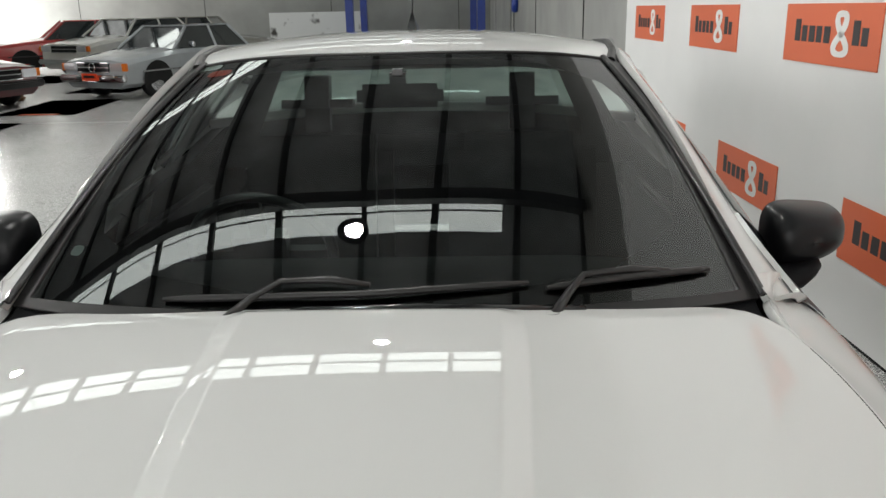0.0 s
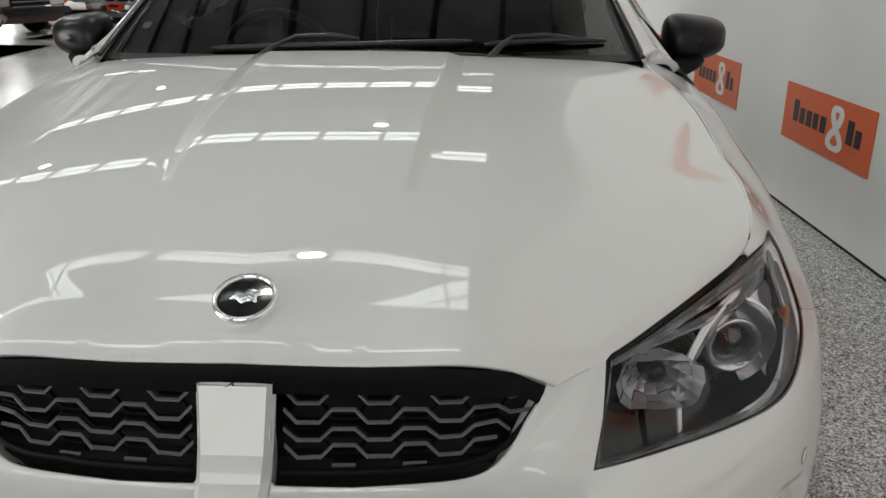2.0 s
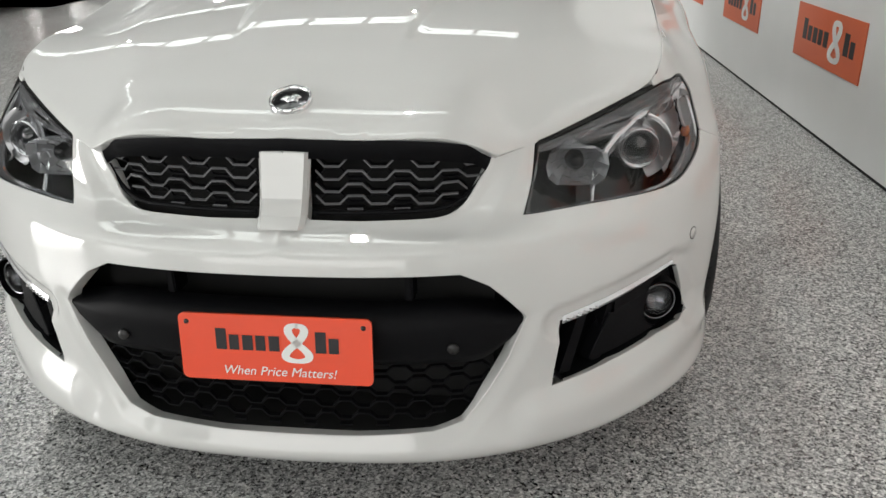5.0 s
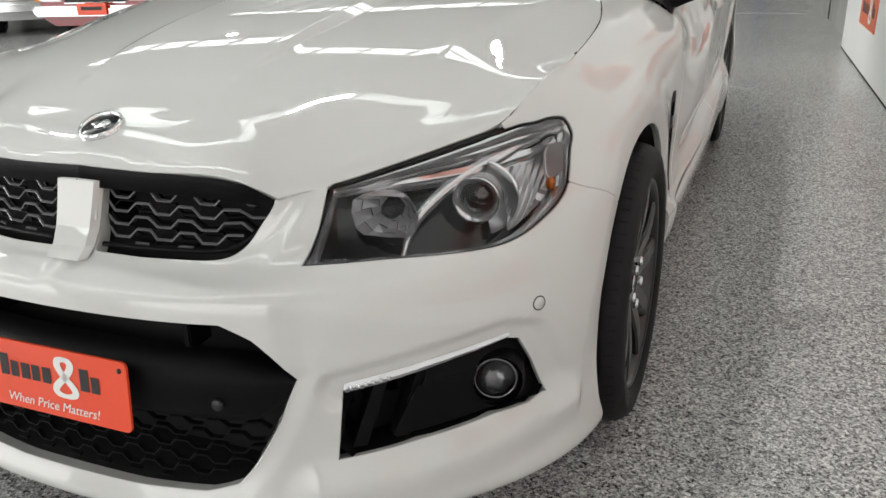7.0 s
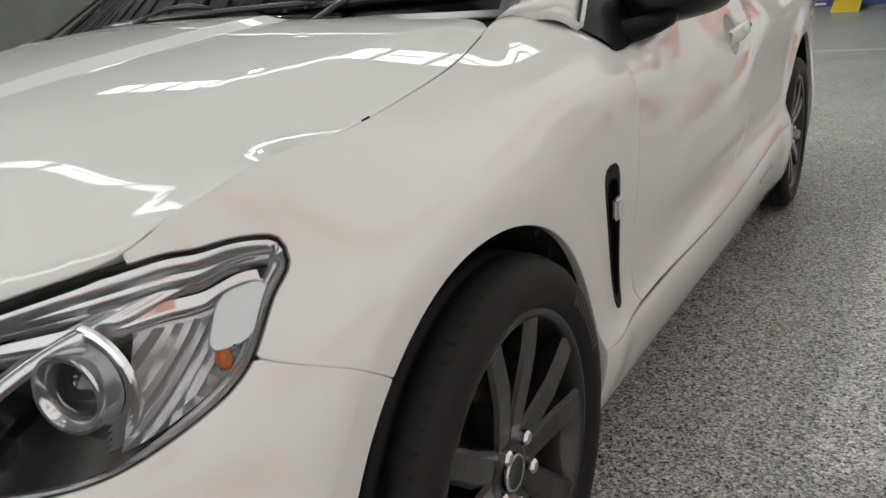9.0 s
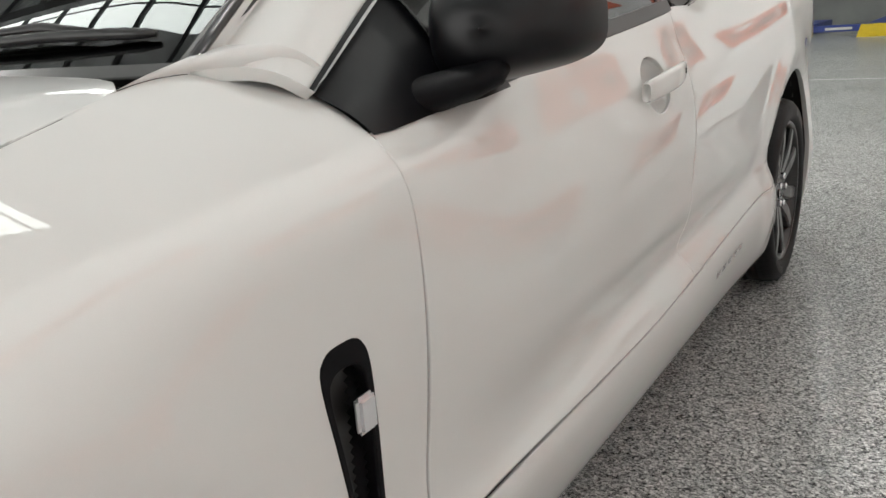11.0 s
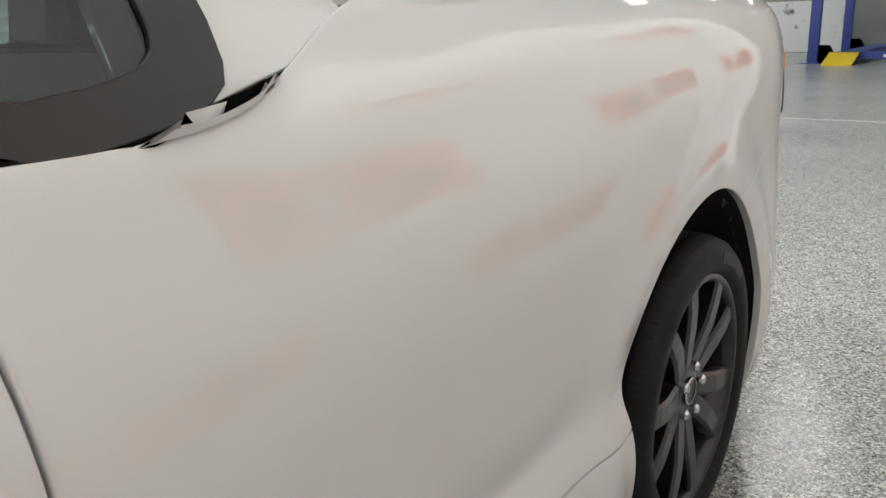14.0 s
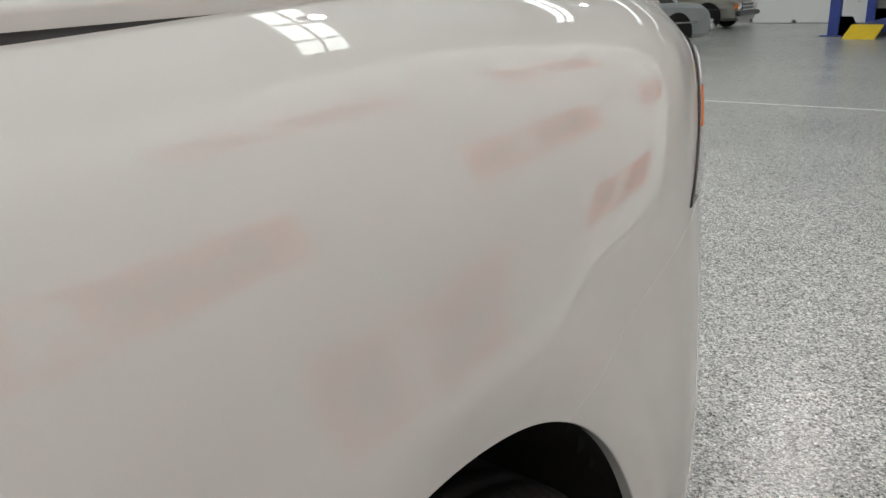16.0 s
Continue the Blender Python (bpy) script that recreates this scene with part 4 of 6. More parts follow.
def rail_map(u, v):
    """Pillar and roof rail: u from the scuttle 0 along the roof to 1.6, v across from the screen 0 to the side glass 1."""
    path = cubic((0, .25, .5, .75, 1.0, 1.3, 1.6), [(.712, 1.43, 1.012), (.672, 1.62, 1.125), (.642, 1.81, 1.232), (.605, 2.0, 1.328), (.575, 2.2, 1.398), (.60, 2.5, 1.425), (.585, 2.8, 1.405)])
    outer = cubic((0, .25, .5, .75, 1.0, 1.3, 1.6), [(.80, 1.50, .985), (.750, 1.68, 1.075), (.708, 1.87, 1.172), (.672, 2.05, 1.258), (.650, 2.23, 1.322), (.668, 2.5, 1.352), (.65, 2.8, 1.335)])
    p = path(u) + (outer(u) - path(u)) * v[:, None]
    p[:, 0] += .016 * np.sin(np.pi * v)
    p[:, 2] += .012 * np.sin(np.pi * v)
    return p


def rail_sv(u, v):
    return rail_map(np.asarray(u, float), np.asarray(v, float))


for sg in (False, True):
    patch("roof_rail", rail_sv, [(-.03, 0), (1.62, 0), (1.62, 1), (-.03, 1)], [], (.05, .2), M_PAINT, ute, "white windscreen pillar and roof rail", mirror=sg, flip=False, lip=.02)
# black ditch mouldings between roof and rail
for sg in (1, -1):
    pts = [(sg * .548, 2.17, 1.398), (sg * .578, 2.3, 1.418), (sg * .592, 2.5, 1.432), (sg * .588, 2.7, 1.424), (sg * .565, 2.95, 1.385)]
    tube("roof_moulding", pts, .014, M_SATIN, ute, "black roof ditch moulding", flat=.8)
    pts = [(sg * (.712 - .182 * t), 1.405 + .77 * t, 1.02 + .39 * t + .03 * math.sin(math.pi * t)) for t in np.linspace(0, 1, 14)]
    tube("pillar_moulding", pts, .009, M_SATIN, ute, "black moulding along the windscreen pillar", flat=.6)
# shark fin aerial
fin = [(0, 0), (.16, 0), (.155, .012), (.11, .03), (.07, .055), (.055, .058), (.04, .035)]
verts, faces = [], []
for x in (-.018, .018):
    for y, z in fin:
        verts.append((x * (1 - z / .075), 2.60 + y, 1.468 + z))
n = len(fin)
faces = [tuple(range(n))[::-1], tuple(range(n, 2 * n))] + [(i, (i + 1) % n, n + (i + 1) % n, n + i) for i in range(n)]
raw("aerial_base", verts, faces, M_GLOSSBLK, ute, "black roof aerial base")
tube("aerial", [(0, 2.655, 1.52), (0, 2.70, 1.58), (0, 2.78, 1.66)], .004, M_GLOSSBLK, ute)


# side glass: a leaning plane between belt and rail
def side_glass(u, v):
    """u is the station along the car, v from the belt 0 to the rail 1."""
    belt = cubic((1.5, 1.66, 2.0, 2.3, 2.6, 2.9), [(.835, .955), (.858, .945), (.876, .976), (.880, 1.004), (.880, 1.034), (.855, 1.072)])(u)
    top = cubic((1.5, 1.66, 2.0, 2.3, 2.6, 2.9), [(.80, 1.0), (.768, 1.075), (.70, 1.243), (.668, 1.33), (.662, 1.35), (.645, 1.33)])(u)
    x = belt[:, 0] + (top[:, 0] - belt[:, 0]) * v + .02 * np.sin(np.pi * v)
    return np.stack([x, u, belt[:, 1] + (top[:, 1] - belt[:, 1]) * v], 1)


for sg in (False, True):
    patch("side_window", side_glass, [(1.72, .06), (2.53, .06), (2.53, 1.0), (1.72, 1.0)], [], (.05, .12), M_SGLASS, ute, "dark tinted side window", mirror=sg, lip=.004)
    patch("window_pillar", side_glass, [(2.53, .04), (2.575, .04), (2.575, 1.0), (2.53, 1.0)], [], (.02, .12), M_GLOSSBLK, ute, "black window divider", mirror=sg, lip=.006, offset=-.003)
    patch("quarter_window", side_glass, rounded([(2.578, .12), (2.73, .13), (2.765, .22), (2.745, 1.0), (2.578, 1.0)], 2), [], (.03, .1), M_SGLASS, ute, "small fixed rear side window", mirror=sg, lip=.004)
    patch("window_frame", side_glass, rounded([(2.577, -.01), (2.77, .0), (2.825, .10), (2.80, 1.04), (2.577, 1.04)], 2),
          [rounded([(2.585, .12), (2.73, .13), (2.765, .22), (2.745, .97), (2.585, .97)], 2)], (.03, .1), M_SATIN, ute, "black moulded window frame", mirror=sg, lip=.012, offset=-.006)
    patch("belt_moulding", side_glass, [(1.66, .005), (2.57, .005), (2.57, .075), (1.66, .075)], [], (.05, .03), M_SATIN, ute, "black belt moulding under the window", mirror=sg, lip=.008, offset=-.010)
    low = [body_map(*[np.array([c]) for c in at_side(y_, z_)])[0] + (.003, 0, 0) for y_, z_ in ((1.505, .932), (1.54, .932), (1.58, .934), (1.63, .936), (1.68, .938))] + [np.array((.886, 1.75, .945)), np.array((.888, 1.82, .952))]
    up = rail_map(np.linspace(-.02, .44, 7), np.full(7, .97)) + (.004, 0, .002)
    tv = [a + (b - a) * w + (.012 * math.sin(math.pi * w), 0, 0) for a, b in zip(low, up) for w in (0, .25, .5, .75, 1)]
    tf = [(5 * i + j, 5 * i + 5 + j, 5 * i + 6 + j, 5 * i + 1 + j) for i in range(6) for j in range(4)]
    raw("mirror_triangle", [p * (-1 if sg else 1, 1, 1) for p in tv], tf, M_MIRROR, ute, "black mirror mounting triangle", True)
    # white frame behind the small window and cab back corner
    patch("cab_corner", side_glass, [(2.72, .0), (3.04, .15), (2.99, .4), (2.93, 1.05), (2.74, 1.05)], [], (.03, .1), M_PAINT, ute, "white cab corner", mirror=sg, lip=.01, offset=.008)

# cab back with its window
bm = bmesh.new()
outer = [(-.80, .98), (.80, .98), (.56, 1.385), (-.56, 1.385)]
inner = [(-.60, 1.10), (.60, 1.10), (.49, 1.335), (-.49, 1.335)]
ov = [bm.verts.new((x, 2.95 - (z - 1) * .06, z)) for x, z in outer]
iv = [bm.verts.new((x, 2.95 - (z - 1) * .06, z)) for x, z in inner]
for i in range(4):
    bm.faces.new((ov[i], ov[(i + 1) % 4], iv[(i + 1) % 4], iv[i]))
bmesh.ops.solidify(bm, geom=bm.faces[:], thickness=.03)
part("cab_back", bm, M_INT, ute, "dark cab back panel")
raw("rear_window", [(x, 2.945 - (z - 1) * .06, z) for x, z in inner], [(0, 1, 2, 3)], M_GLASS, ute, "rear window")

# white corner between wing, bonnet and pillar foot
a_ = body_map(np.linspace(13.60, 14.28, 9), np.full(9, 7.0))
b_ = rail_map(np.full(9, .045), np.linspace(0, 1, 9)) + (.003, -.002, .005)
for sg in (1, -1):
    rows_ = [(p + (q - p) * w + (0, 0, .004 * math.sin(math.pi * w) + .001)) * (sg, 1, 1) for p, q in zip(a_, b_) for w in (0, .33, .67, 1)]
    raw("wing_corner", rows_, [(4 * i + j, 4 * i + 4 + j, 4 * i + 5 + j, 4 * i + 1 + j) for i in range(8) for j in range(3)], M_PAINT, ute, "white corner of the wing at the pillar", True)

# scuttle, wipers
verts, faces = [], []
for i, x in enumerate(np.linspace(-.70, .70, 41)):
    b = ws_base(np.array([abs(x)]))[0]
    yb = 1.318 + .05 * (abs(x) / .7) ** 2
    verts += [(x, yb - .03, .985), (x, yb + .02, .998), (x, b[0] + .03, b[1] + .004)]
for i in range(40):
    for j in range(2):
        faces.append((3 * i + j, 3 * i + 3 + j, 3 * i + 4 + j, 3 * i + 1 + j))
raw("scuttle_panel", verts, faces, M_BLACKPL, ute, "black plastic scuttle panel", smooth=True)


def on_screen(x, v, up=.02):
    u = x / .66
    p = screen_map(np.array([u]), np.array([v]))[0]
    return Vector((p[0], p[1] - up * .45, p[2] + up * .9))


def wiper(px, pv, ex, ev, b0, b1):
    """A wiper from its pivot over an elbow to a blade between b0 and b1 (x, v)."""
    w = part("wiper", bmesh.new(), M_SATIN, ute, "black wiper arm and blade")
    piv, elb = on_screen(px, pv, .012), on_screen(ex, ev, .016)
    mid = piv.lerp(elb, .5) + Vector((0, 0, .006))
    tube("wiper_arm", [piv, mid, elb, on_screen(ex + .09, ev + .004, .018), on_screen(ex + .16, ev - .004, .014)], [.012, .008, .007, .009, .006], M_SATIN, w, flat=.8)
    tube("wiper_blade", [on_screen(b0[0] + (b1[0] - b0[0]) * t, b0[1] + (b1[1] - b0[1]) * t, .008 + .006 * math.sin(math.pi * t)) for t in np.linspace(0, 1, 14)],
         [.004] + [.007] * 12 + [.004], M_SATIN, w)
    lathe("pivot_cap", [(-.01, 0), (.012, .012), (-.004, .017), (-.02, .018)][::-1], M_SATIN, w, axis="z", seg=16, m=Matrix.Translation(piv))


wiper(.30, -.03, .37, .065, (.30, .045), (.61, .062))
wiper(-.26, -.03, -.17, .068, (-.38, .022), (.27, .060))
tube("scuttle_pipe", [on_screen(-.24, -.03, .008), on_screen(-.12, .0, .016), on_screen(.10, .004, .018), on_screen(.36, -.012, .012)], [.008, .010, .010, .008], M_GLOSSBLK, ute, flat=.7)

# dashboard, wheel, seats
verts, faces = [], []
prof = [(1.36, 1.0), (1.6, .985), (1.78, .985), (1.86, .955), (1.88, .85), (1.86, .60)]
for x in (-.70, -.4, 0, .4, .70):
    verts += [(x, y, z - .02 * (abs(x) > .6)) for y, z in prof]
for i in range(4):
    for j in range(5):
        faces.append((6 * i + j, 6 * i + 6 + j, 6 * i + 7 + j, 6 * i + 1 + j))
raw("dashboard", verts, faces, M_INT, ute, "dark dashboard", smooth=True)
sw = Matrix.Translation((-.37, 2.0, .93)) @ Matrix.Rotation(radians(-66), 4, "X")
lathe("steering_wheel", [(.014 * math.cos(t), .185 + .014 * math.sin(t)) for t in np.linspace(0, 2 * math.pi, 10, endpoint=False)], M_LEATHER, ute, "dark steering wheel", axis="z", m=sw, closed=True)
bm = bmesh.new()
add_box(bm, (-.17, -.02, -.012), (.17, .02, .012))
add_box(bm, (-.07, -.07, -.02), (.07, .06, .02))
add_box(bm, (-.02, -.18, -.012), (.02, 0, .012))
bmesh.ops.transform(bm, matrix=sw, verts=bm.verts[:])
part("steering_hub", bm, M_LEATHER, ute)
for x in (-.37, .37):
    seat = empty("seat", (x, 2.55, .45), "")
    seat.parent = ute
    box("cushion", (-.26, -.30, -.05), (.26, .24, .12), M_LEATHER, seat, bevel=.05)
    box("backrest", (-.27, -.06, 0), (.27, .09, .62), M_LEATHER, seat, bevel=.06, m=Matrix.Translation((0, .22, .05)) @ Matrix.Rotation(radians(-14), 4, "X"))
    box("headrest", (-.13, -.05, 0), (.13, .06, .20), M_LEATHER, seat, "black headrest", bevel=.085, m=Matrix.Translation((0, .375, .665)) @ Matrix.Rotation(radians(-8), 4, "X"))
box("cabin_floor", (-.72, 1.4, .25), (.72, 2.93, .32), M_INT, ute, bevel=.01)
for sg in (1, -1):
    box("door_card", (sg * .80 - .02, 1.65, .32), (sg * .80 + .02, 2.93, .93), M_INT, ute, bevel=.01)
raw("headlining", [(-.52, 2.2, 1.385), (.52, 2.2, 1.385), (.52, 2.9, 1.37), (-.52, 2.9, 1.37)], [(0, 1, 2, 3)], M_INT, ute, "dark roof lining")
box("interior_mirror", (-.11, 2.03, 1.30), (.11, 2.06, 1.36), M_GLOSSBLK, ute, "black rear view mirror", bevel=.015)
box("mirror_mount", (-.02, 1.98, 1.345), (.02, 2.05, 1.40), M_GLOSSBLK, ute, bevel=.008)

# stickers on the screen
for nm, (u0, u1, v0, v1), m_, lb in (("service_sticker", (-.90, -.78, .90, .945), M_PLATE, "small red sticker inside the windscreen"),
                                     ("label_sticker", (-.955, -.915, .13, .16), M_SIGNWHT, "small white label inside the windscreen"),
                                     ("white_patch", (-.985, -.86, .958, .996), M_SIGNWHT, "white rounded corner sticker")):
    patch(nm, screen_map, rounded([(u0, v0), (u1, v0), (u1, v1), (u0, v1)], 2), [], (.03, .02), m_, ute, lb, lip=0, offset=.003)


# mirrors
def door_mirror(sg):
    """A black cap on a foot: rings from the domed front to the open back."""
    mir = empty("door_mirror")
    mir.parent = ute
    n, k = 48, 16
    rings = []
    for j in range(k + 1):
        t = (j / k) ** 1.8
        w = .098 * (1 - (1 - t) ** 3) ** (1 / 3) + .0005
        h = .066 * (1 - (1 - t) ** 3) ** (1 / 3) + .0005
        ring = []
        for i in range(n):
            a = 2 * math.pi * i / n
            c, s = math.cos(a), math.sin(a)
            e = .55 + .45 * (1 - t) ** 3
            cx, cz = math.copysign(abs(c) ** e, c), math.copysign(abs(s) ** e, s)
            z = 1.036 + cz * h * (1 - .08 * cx) + (.014 * cx * -cz if cz < 0 else -.006 * cx * cz) * h / .066
            ring.append((sg * (.920 + .010 * t + cx * w), 1.682 + .125 * t + .026 * cx * w / .098, z))
        rings.append(ring)
    verts = [p for r in rings for p in r]
    skin = [(j * n + i, j * n + (i + 1) % n, (j + 1) * n + (i + 1) % n, (j + 1) * n + i) for j in range(k) for i in range(n)]
    raw("cap", verts, skin + [tuple(range(n))], M_MIRROR, mir, "satin black mirror cap", True)
    back = [(x + (sg * .930 - x) * .10, y + .001, z + (1.036 - z) * .10) for x, y, z in rings[-1]]
    raw("back_rim", rings[-1] + back, [(i, (i + 1) % n, n + (i + 1) % n, n + i) for i in range(n)], M_BLACKPL, mir)
    raw("mirror_glass", [(x, y - .004, z) for x, y, z in back], [tuple(range(n))], M_CHROME, mir, "mirror glass")
    tube("foot", [(sg * .83, 1.665, .955), (sg * .865, 1.675, .962), (sg * .895, 1.70, .972), (sg * .92, 1.72, .984), (sg * .935, 1.725, .995)], [.048, .048, .045, .040, .02], M_BLACKPL, mir, "black mirror foot", seg=20, flat=.52)


door_mirror(1)
door_mirror(-1)

# tray cover: a moulded white lid on the tray rails
lid_x = cubic((2.95, 3.4, 4.3, 4.7, 4.93), (.785, .796, .785, .745, .66))
lid_z = cubic((2.95, 3.4, 3.8, 4.3, 4.6, 4.93), (1.158, 1.188, 1.202, 1.210, 1.194, 1.146))


def lid_map(u, y):
    x = u * lid_x(y)
    return np.stack([x, y, lid_z(y) + .055 * (1 - np.abs(u) ** 2.2)], 1)


patch("tray_cover", lid_map, [(-1, 2.97), (1, 2.97), (1, 4.93), (-1, 4.93)], [], (.06, .06), M_PAINT, ute, "white hard tray cover", lip=.035, round_=.006)
for sg in (1, -1):
    pts = [(sg * (lid_x(np.array([y]))[0] - .004), y, float(lid_z(y)) - .026) for y in np.linspace(2.98, 4.9, 24)]
    tube("cover_seal", pts, .012, M_SATIN, ute, "black rubber seal under the tray cover", flat=.9)


# ---------------------------------------------------------------- the white ute: nose
def inward(sv, depth):
    """A point behind the body surface."""
    s, v = np.array([sv[0]]), np.array([sv[1]])
    p = body_map(s, v)[0]
    du, dv = body_map(s + .01, v)[0] - p, body_map(s, v + .01)[0] - p
    n = np.cross(du, dv)
    n /= np.linalg.norm(n)
    if sv[0] < 0:
        n = -n
    if n[1] > 0 and abs(n[1]) > .3 or (abs(n[1]) <= .3 and n[0] * sv[0] < 0):
        n = -n
    return Vector(p - n * depth)


def comb(name, region, cell_w, cell_h, z0, back, material, parent, label, bar=.0035, deep=.016, shift=1, amp=.25):
    """A honeycomb insert over the x-z region, lying back mm behind the outline of the nose; back(x, z) gives y."""
    region = np.asarray(region)
    nx = int(1.2 / cell_w) + 2
    segs = []
    for r in range(0, int((region[:, 1].max() - region[:, 1].min()) / cell_h) + 3):
        for c in range(-nx, nx + 1):
            up = 1 if (c + r * shift) % 2 else -1
            x = c * cell_w / 2
            z = z0 + r * cell_h
            f = cell_w * .16
            segs.append(((x - f, z + up * cell_h * amp), (x + f, z + up * cell_h * amp)))
            segs.append(((x + f, z + up * cell_h * amp), (x + cell_w / 2 - f, z - up * cell_h * amp)))
    verts, faces = [], []
    for a, b in segs:
        pa, pb = np.array(a), np.array(b)
        ins = inside(region, np.array([pa, (pa + pb) / 2, pb]))
        if not ins.all():
            continue
        d = pb - pa
        d = d / (np.linalg.norm(d) + 1e-9)
        n = np.array((-d[1], d[0])) * bar
        o = len(verts)
        for q in (pa - d * bar * .4, pb + d * bar * .4):
            y = back(q[0], q[1])
            for sgn in (1, -1):
                e = q + n * sgn
                verts += [(e[0], y, e[1]), (e[0], y + deep, e[1] + .002)]
        faces += [(o, o + 4, o + 6, o + 2), (o, o + 1, o + 5, o + 4), (o + 2, o + 6, o + 7, o + 3), (o, o + 2, o + 3, o + 1), (o + 4, o + 5, o + 7, o + 6)]
    ob = raw(name, verts, faces, material, parent, label)
    return ob


def nose_y(x, z):
    """Depth of the nose surface at x and height z."""
    sel = (GS < 8)
    i = np.argmin(np.where(sel, (GP[:, 0] - abs(x)) ** 2 + (GP[:, 2] - z) ** 2, 9))
    return GP[i, 1]


# upper grille, one insert each side of the centre bar, in a black surround
# lighter grey puts the light on the comb's upper edges into their colour
M_GRILLE_LIT = mat("lit_grille_edge", (0.10, 0.10, 0.105), 0.30, noise_scale=30, noise_amt=.15)
for sg in (1, -1):
    grille = empty("upper_grille", label="black honeycomb upper grille")
    grille.parent = ute
    reg = [(sg * x, z) for x, y, z in [(.050, 0, .644)] + GRILLE_R[1:6] + [(.385, 0, .725), (.375, 0, .744), (.050, 0, .750)]]
    comb("honeycomb", reg, .090, .0236, .640, lambda x, z: nose_y(x, z) + .014, M_GRILLE_LIT, grille, "honeycomb upper edges in a lighter, lit grey", bar=.0012, deep=.003, shift=0, amp=.33)
    comb("inner_comb", reg, .090, .0236, .640, lambda x, z: nose_y(x, z) + .026, M_BLACKPL, grille, "black inner honeycomb", bar=.0016, deep=.006, amp=.33)
    # surround: black band along the top and round the corner
    outer = smooth_line([(sg * x, z) for x, z in ((.0, .781), (.2, .779), (.34, .770), (.386, .758), (.410, .736))], 24)
    inner_ = smooth_line([(sg * x, z) for x, z in ((.0, .744), (.2, .743), (.32, .738), (.362, .728), (.385, .712))], 24)
    verts, faces = [], []
    for (xo, zo), (xi, zi) in zip(outer, inner_):
        verts += [(xo, nose_y(xo, zo) + .002, zo), (xi, nose_y(xi, zi) + .003, zi), (xi, nose_y(xi, zi) + .04, zi)]
    for i in range(len(outer) - 1):
        for j in range(2):
            faces.append((3 * i + j, 3 * i + 3 + j, 3 * i + 4 + j, 3 * i + 1 + j))
    raw("grille_surround", verts, faces, M_BLACKPL, grille, "black grille surround", True)
    low = smooth_line([(sg * x, z) for x, z in ((.382, .712), (.366, .688), (.343, .666), (.305, .650), (.25, .6455), (.15, .644), (.056, .644))], 24)
    tube("grille_edge", [(x, nose_y(x, z) + .010, z) for x, z in low], .005, M_BLACKPL, grille)
    raw("grille_backing", [(sg * .05, .235, .63), (sg * .40, .235, .63), (sg * .40, .235, .78), (sg * .05, .235, .78)], [(0, 1, 2, 3)], M_VOID, grille)
# added black sheet keeps the bright floor from showing through the lower grille
verts = []
for x in np.linspace(-.47, .47, 21):
    y_ = nose_y(x, .225)
    verts += [(x, y_ + .03, .206), (x, .42, .185)]
raw("grille_blackout", verts, [(2 * i, 2 * i + 2, 2 * i + 3, 2 * i + 1) for i in range(20)], M_VOID, ute)
rows_ = []
for z_, w_ in ((.757, .043), (.715, .041), (.675, .0395), (.645, .038), (.626, .037)):
    y_ = float(nose_y(0, z_)) - (.005 if z_ > .63 else .007)
    rows_.append([(-w_ - .009, y_ + .016, z_), (-w_, y_, z_), (w_, y_, z_), (w_ + .009, y_ + .016, z_)])
rows_.append([(x, y + .02, z - .003) for x, y, z in rows_[-1]])
raw("centre_bar", [p for r in rows_ for p in r], [(4 * i + j, 4 * i + j + 1, 4 * i + 5 + j, 4 * i + 4 + j) for i in range(5) for j in range(3)], M_PAINT, ute, "white raised centre bar of the grille")
raw("centre_bar_cap", [(-.05, .158, .7585), (.05, .158, .7585), (.05, .20, .768), (-.05, .20, .768)], [(0, 1, 2, 3)], M_BLACKPL, ute)

# lower opening: black beam with the plate, honeycomb below
lowg = empty("lower_grille", label="black lower bumper grille")
lowg.parent = ute
region = [(x, z) for x, y, z in LOWER] + [(-x, z) for x, y, z in reversed(LOWER[:-1])]
region_low = [(x, min(z, .368)) for x, z in region]
comb("honeycomb", [(x * .985, z) for x, z in region_low], .074, .0265, .212, lambda x, z: nose_y(x, z) + .035, M_BLACKPL, lowg, "black honeycomb", bar=.0017, deep=.009)
raw("grille_backing", [(-.47, .20, .20), (.47, .20, .20), (.47, .22, .57), (-.47, .22, .57)], [(0, 1, 2, 3)], M_VOID, lowg)
verts, faces = [], []
prof = [(.09, .476), (.055, .481), (.030, .476), (.018, .462), (.014, .440), (.020, .385), (.030, .365), (.06, .358), (.10, .358)]
xs = np.linspace(-.462, .462, 49)
for x in xs:
    k = abs(x) / .462
    for y, z in prof:
        zz = z + .0 - max(0, (z - .45)) * .9 * sstep(.7, 1.0, k) + max(0, .452 - z) * .55 * sstep(.80, 1.0, k)
        verts.append((x, y + nose_y(x, .42) - .006, zz))
m_ = len(prof)
for i in range(len(xs) - 1):
    for j in range(m_ - 1):
        faces.append((i * m_ + j, i * m_ + j + 1, (i + 1) * m_ + j + 1, (i + 1) * m_ + j))
raw("bumper_beam", verts, faces, M_BLACKPL, lowg, "black plastic bumper beam", True)
for x in (-.24, .24):
    box("grille_post", (x - .008, .10, .47), (x + .008, .16, .56), M_BLACKPL, lowg, bevel=.003)
for x in (-.33, .33):
    lathe("parking_sensor", [(-.003, 0), (-.003, .010), (0, .0115), (.004, .0115)], M_SATIN, lowg, axis="y", seg=20, m=Matrix.Translation((x, nose_y(x, .42) + .006, .405)))

# number plate: orange show plate
plate = empty("number_plate", (0, .0, .418))
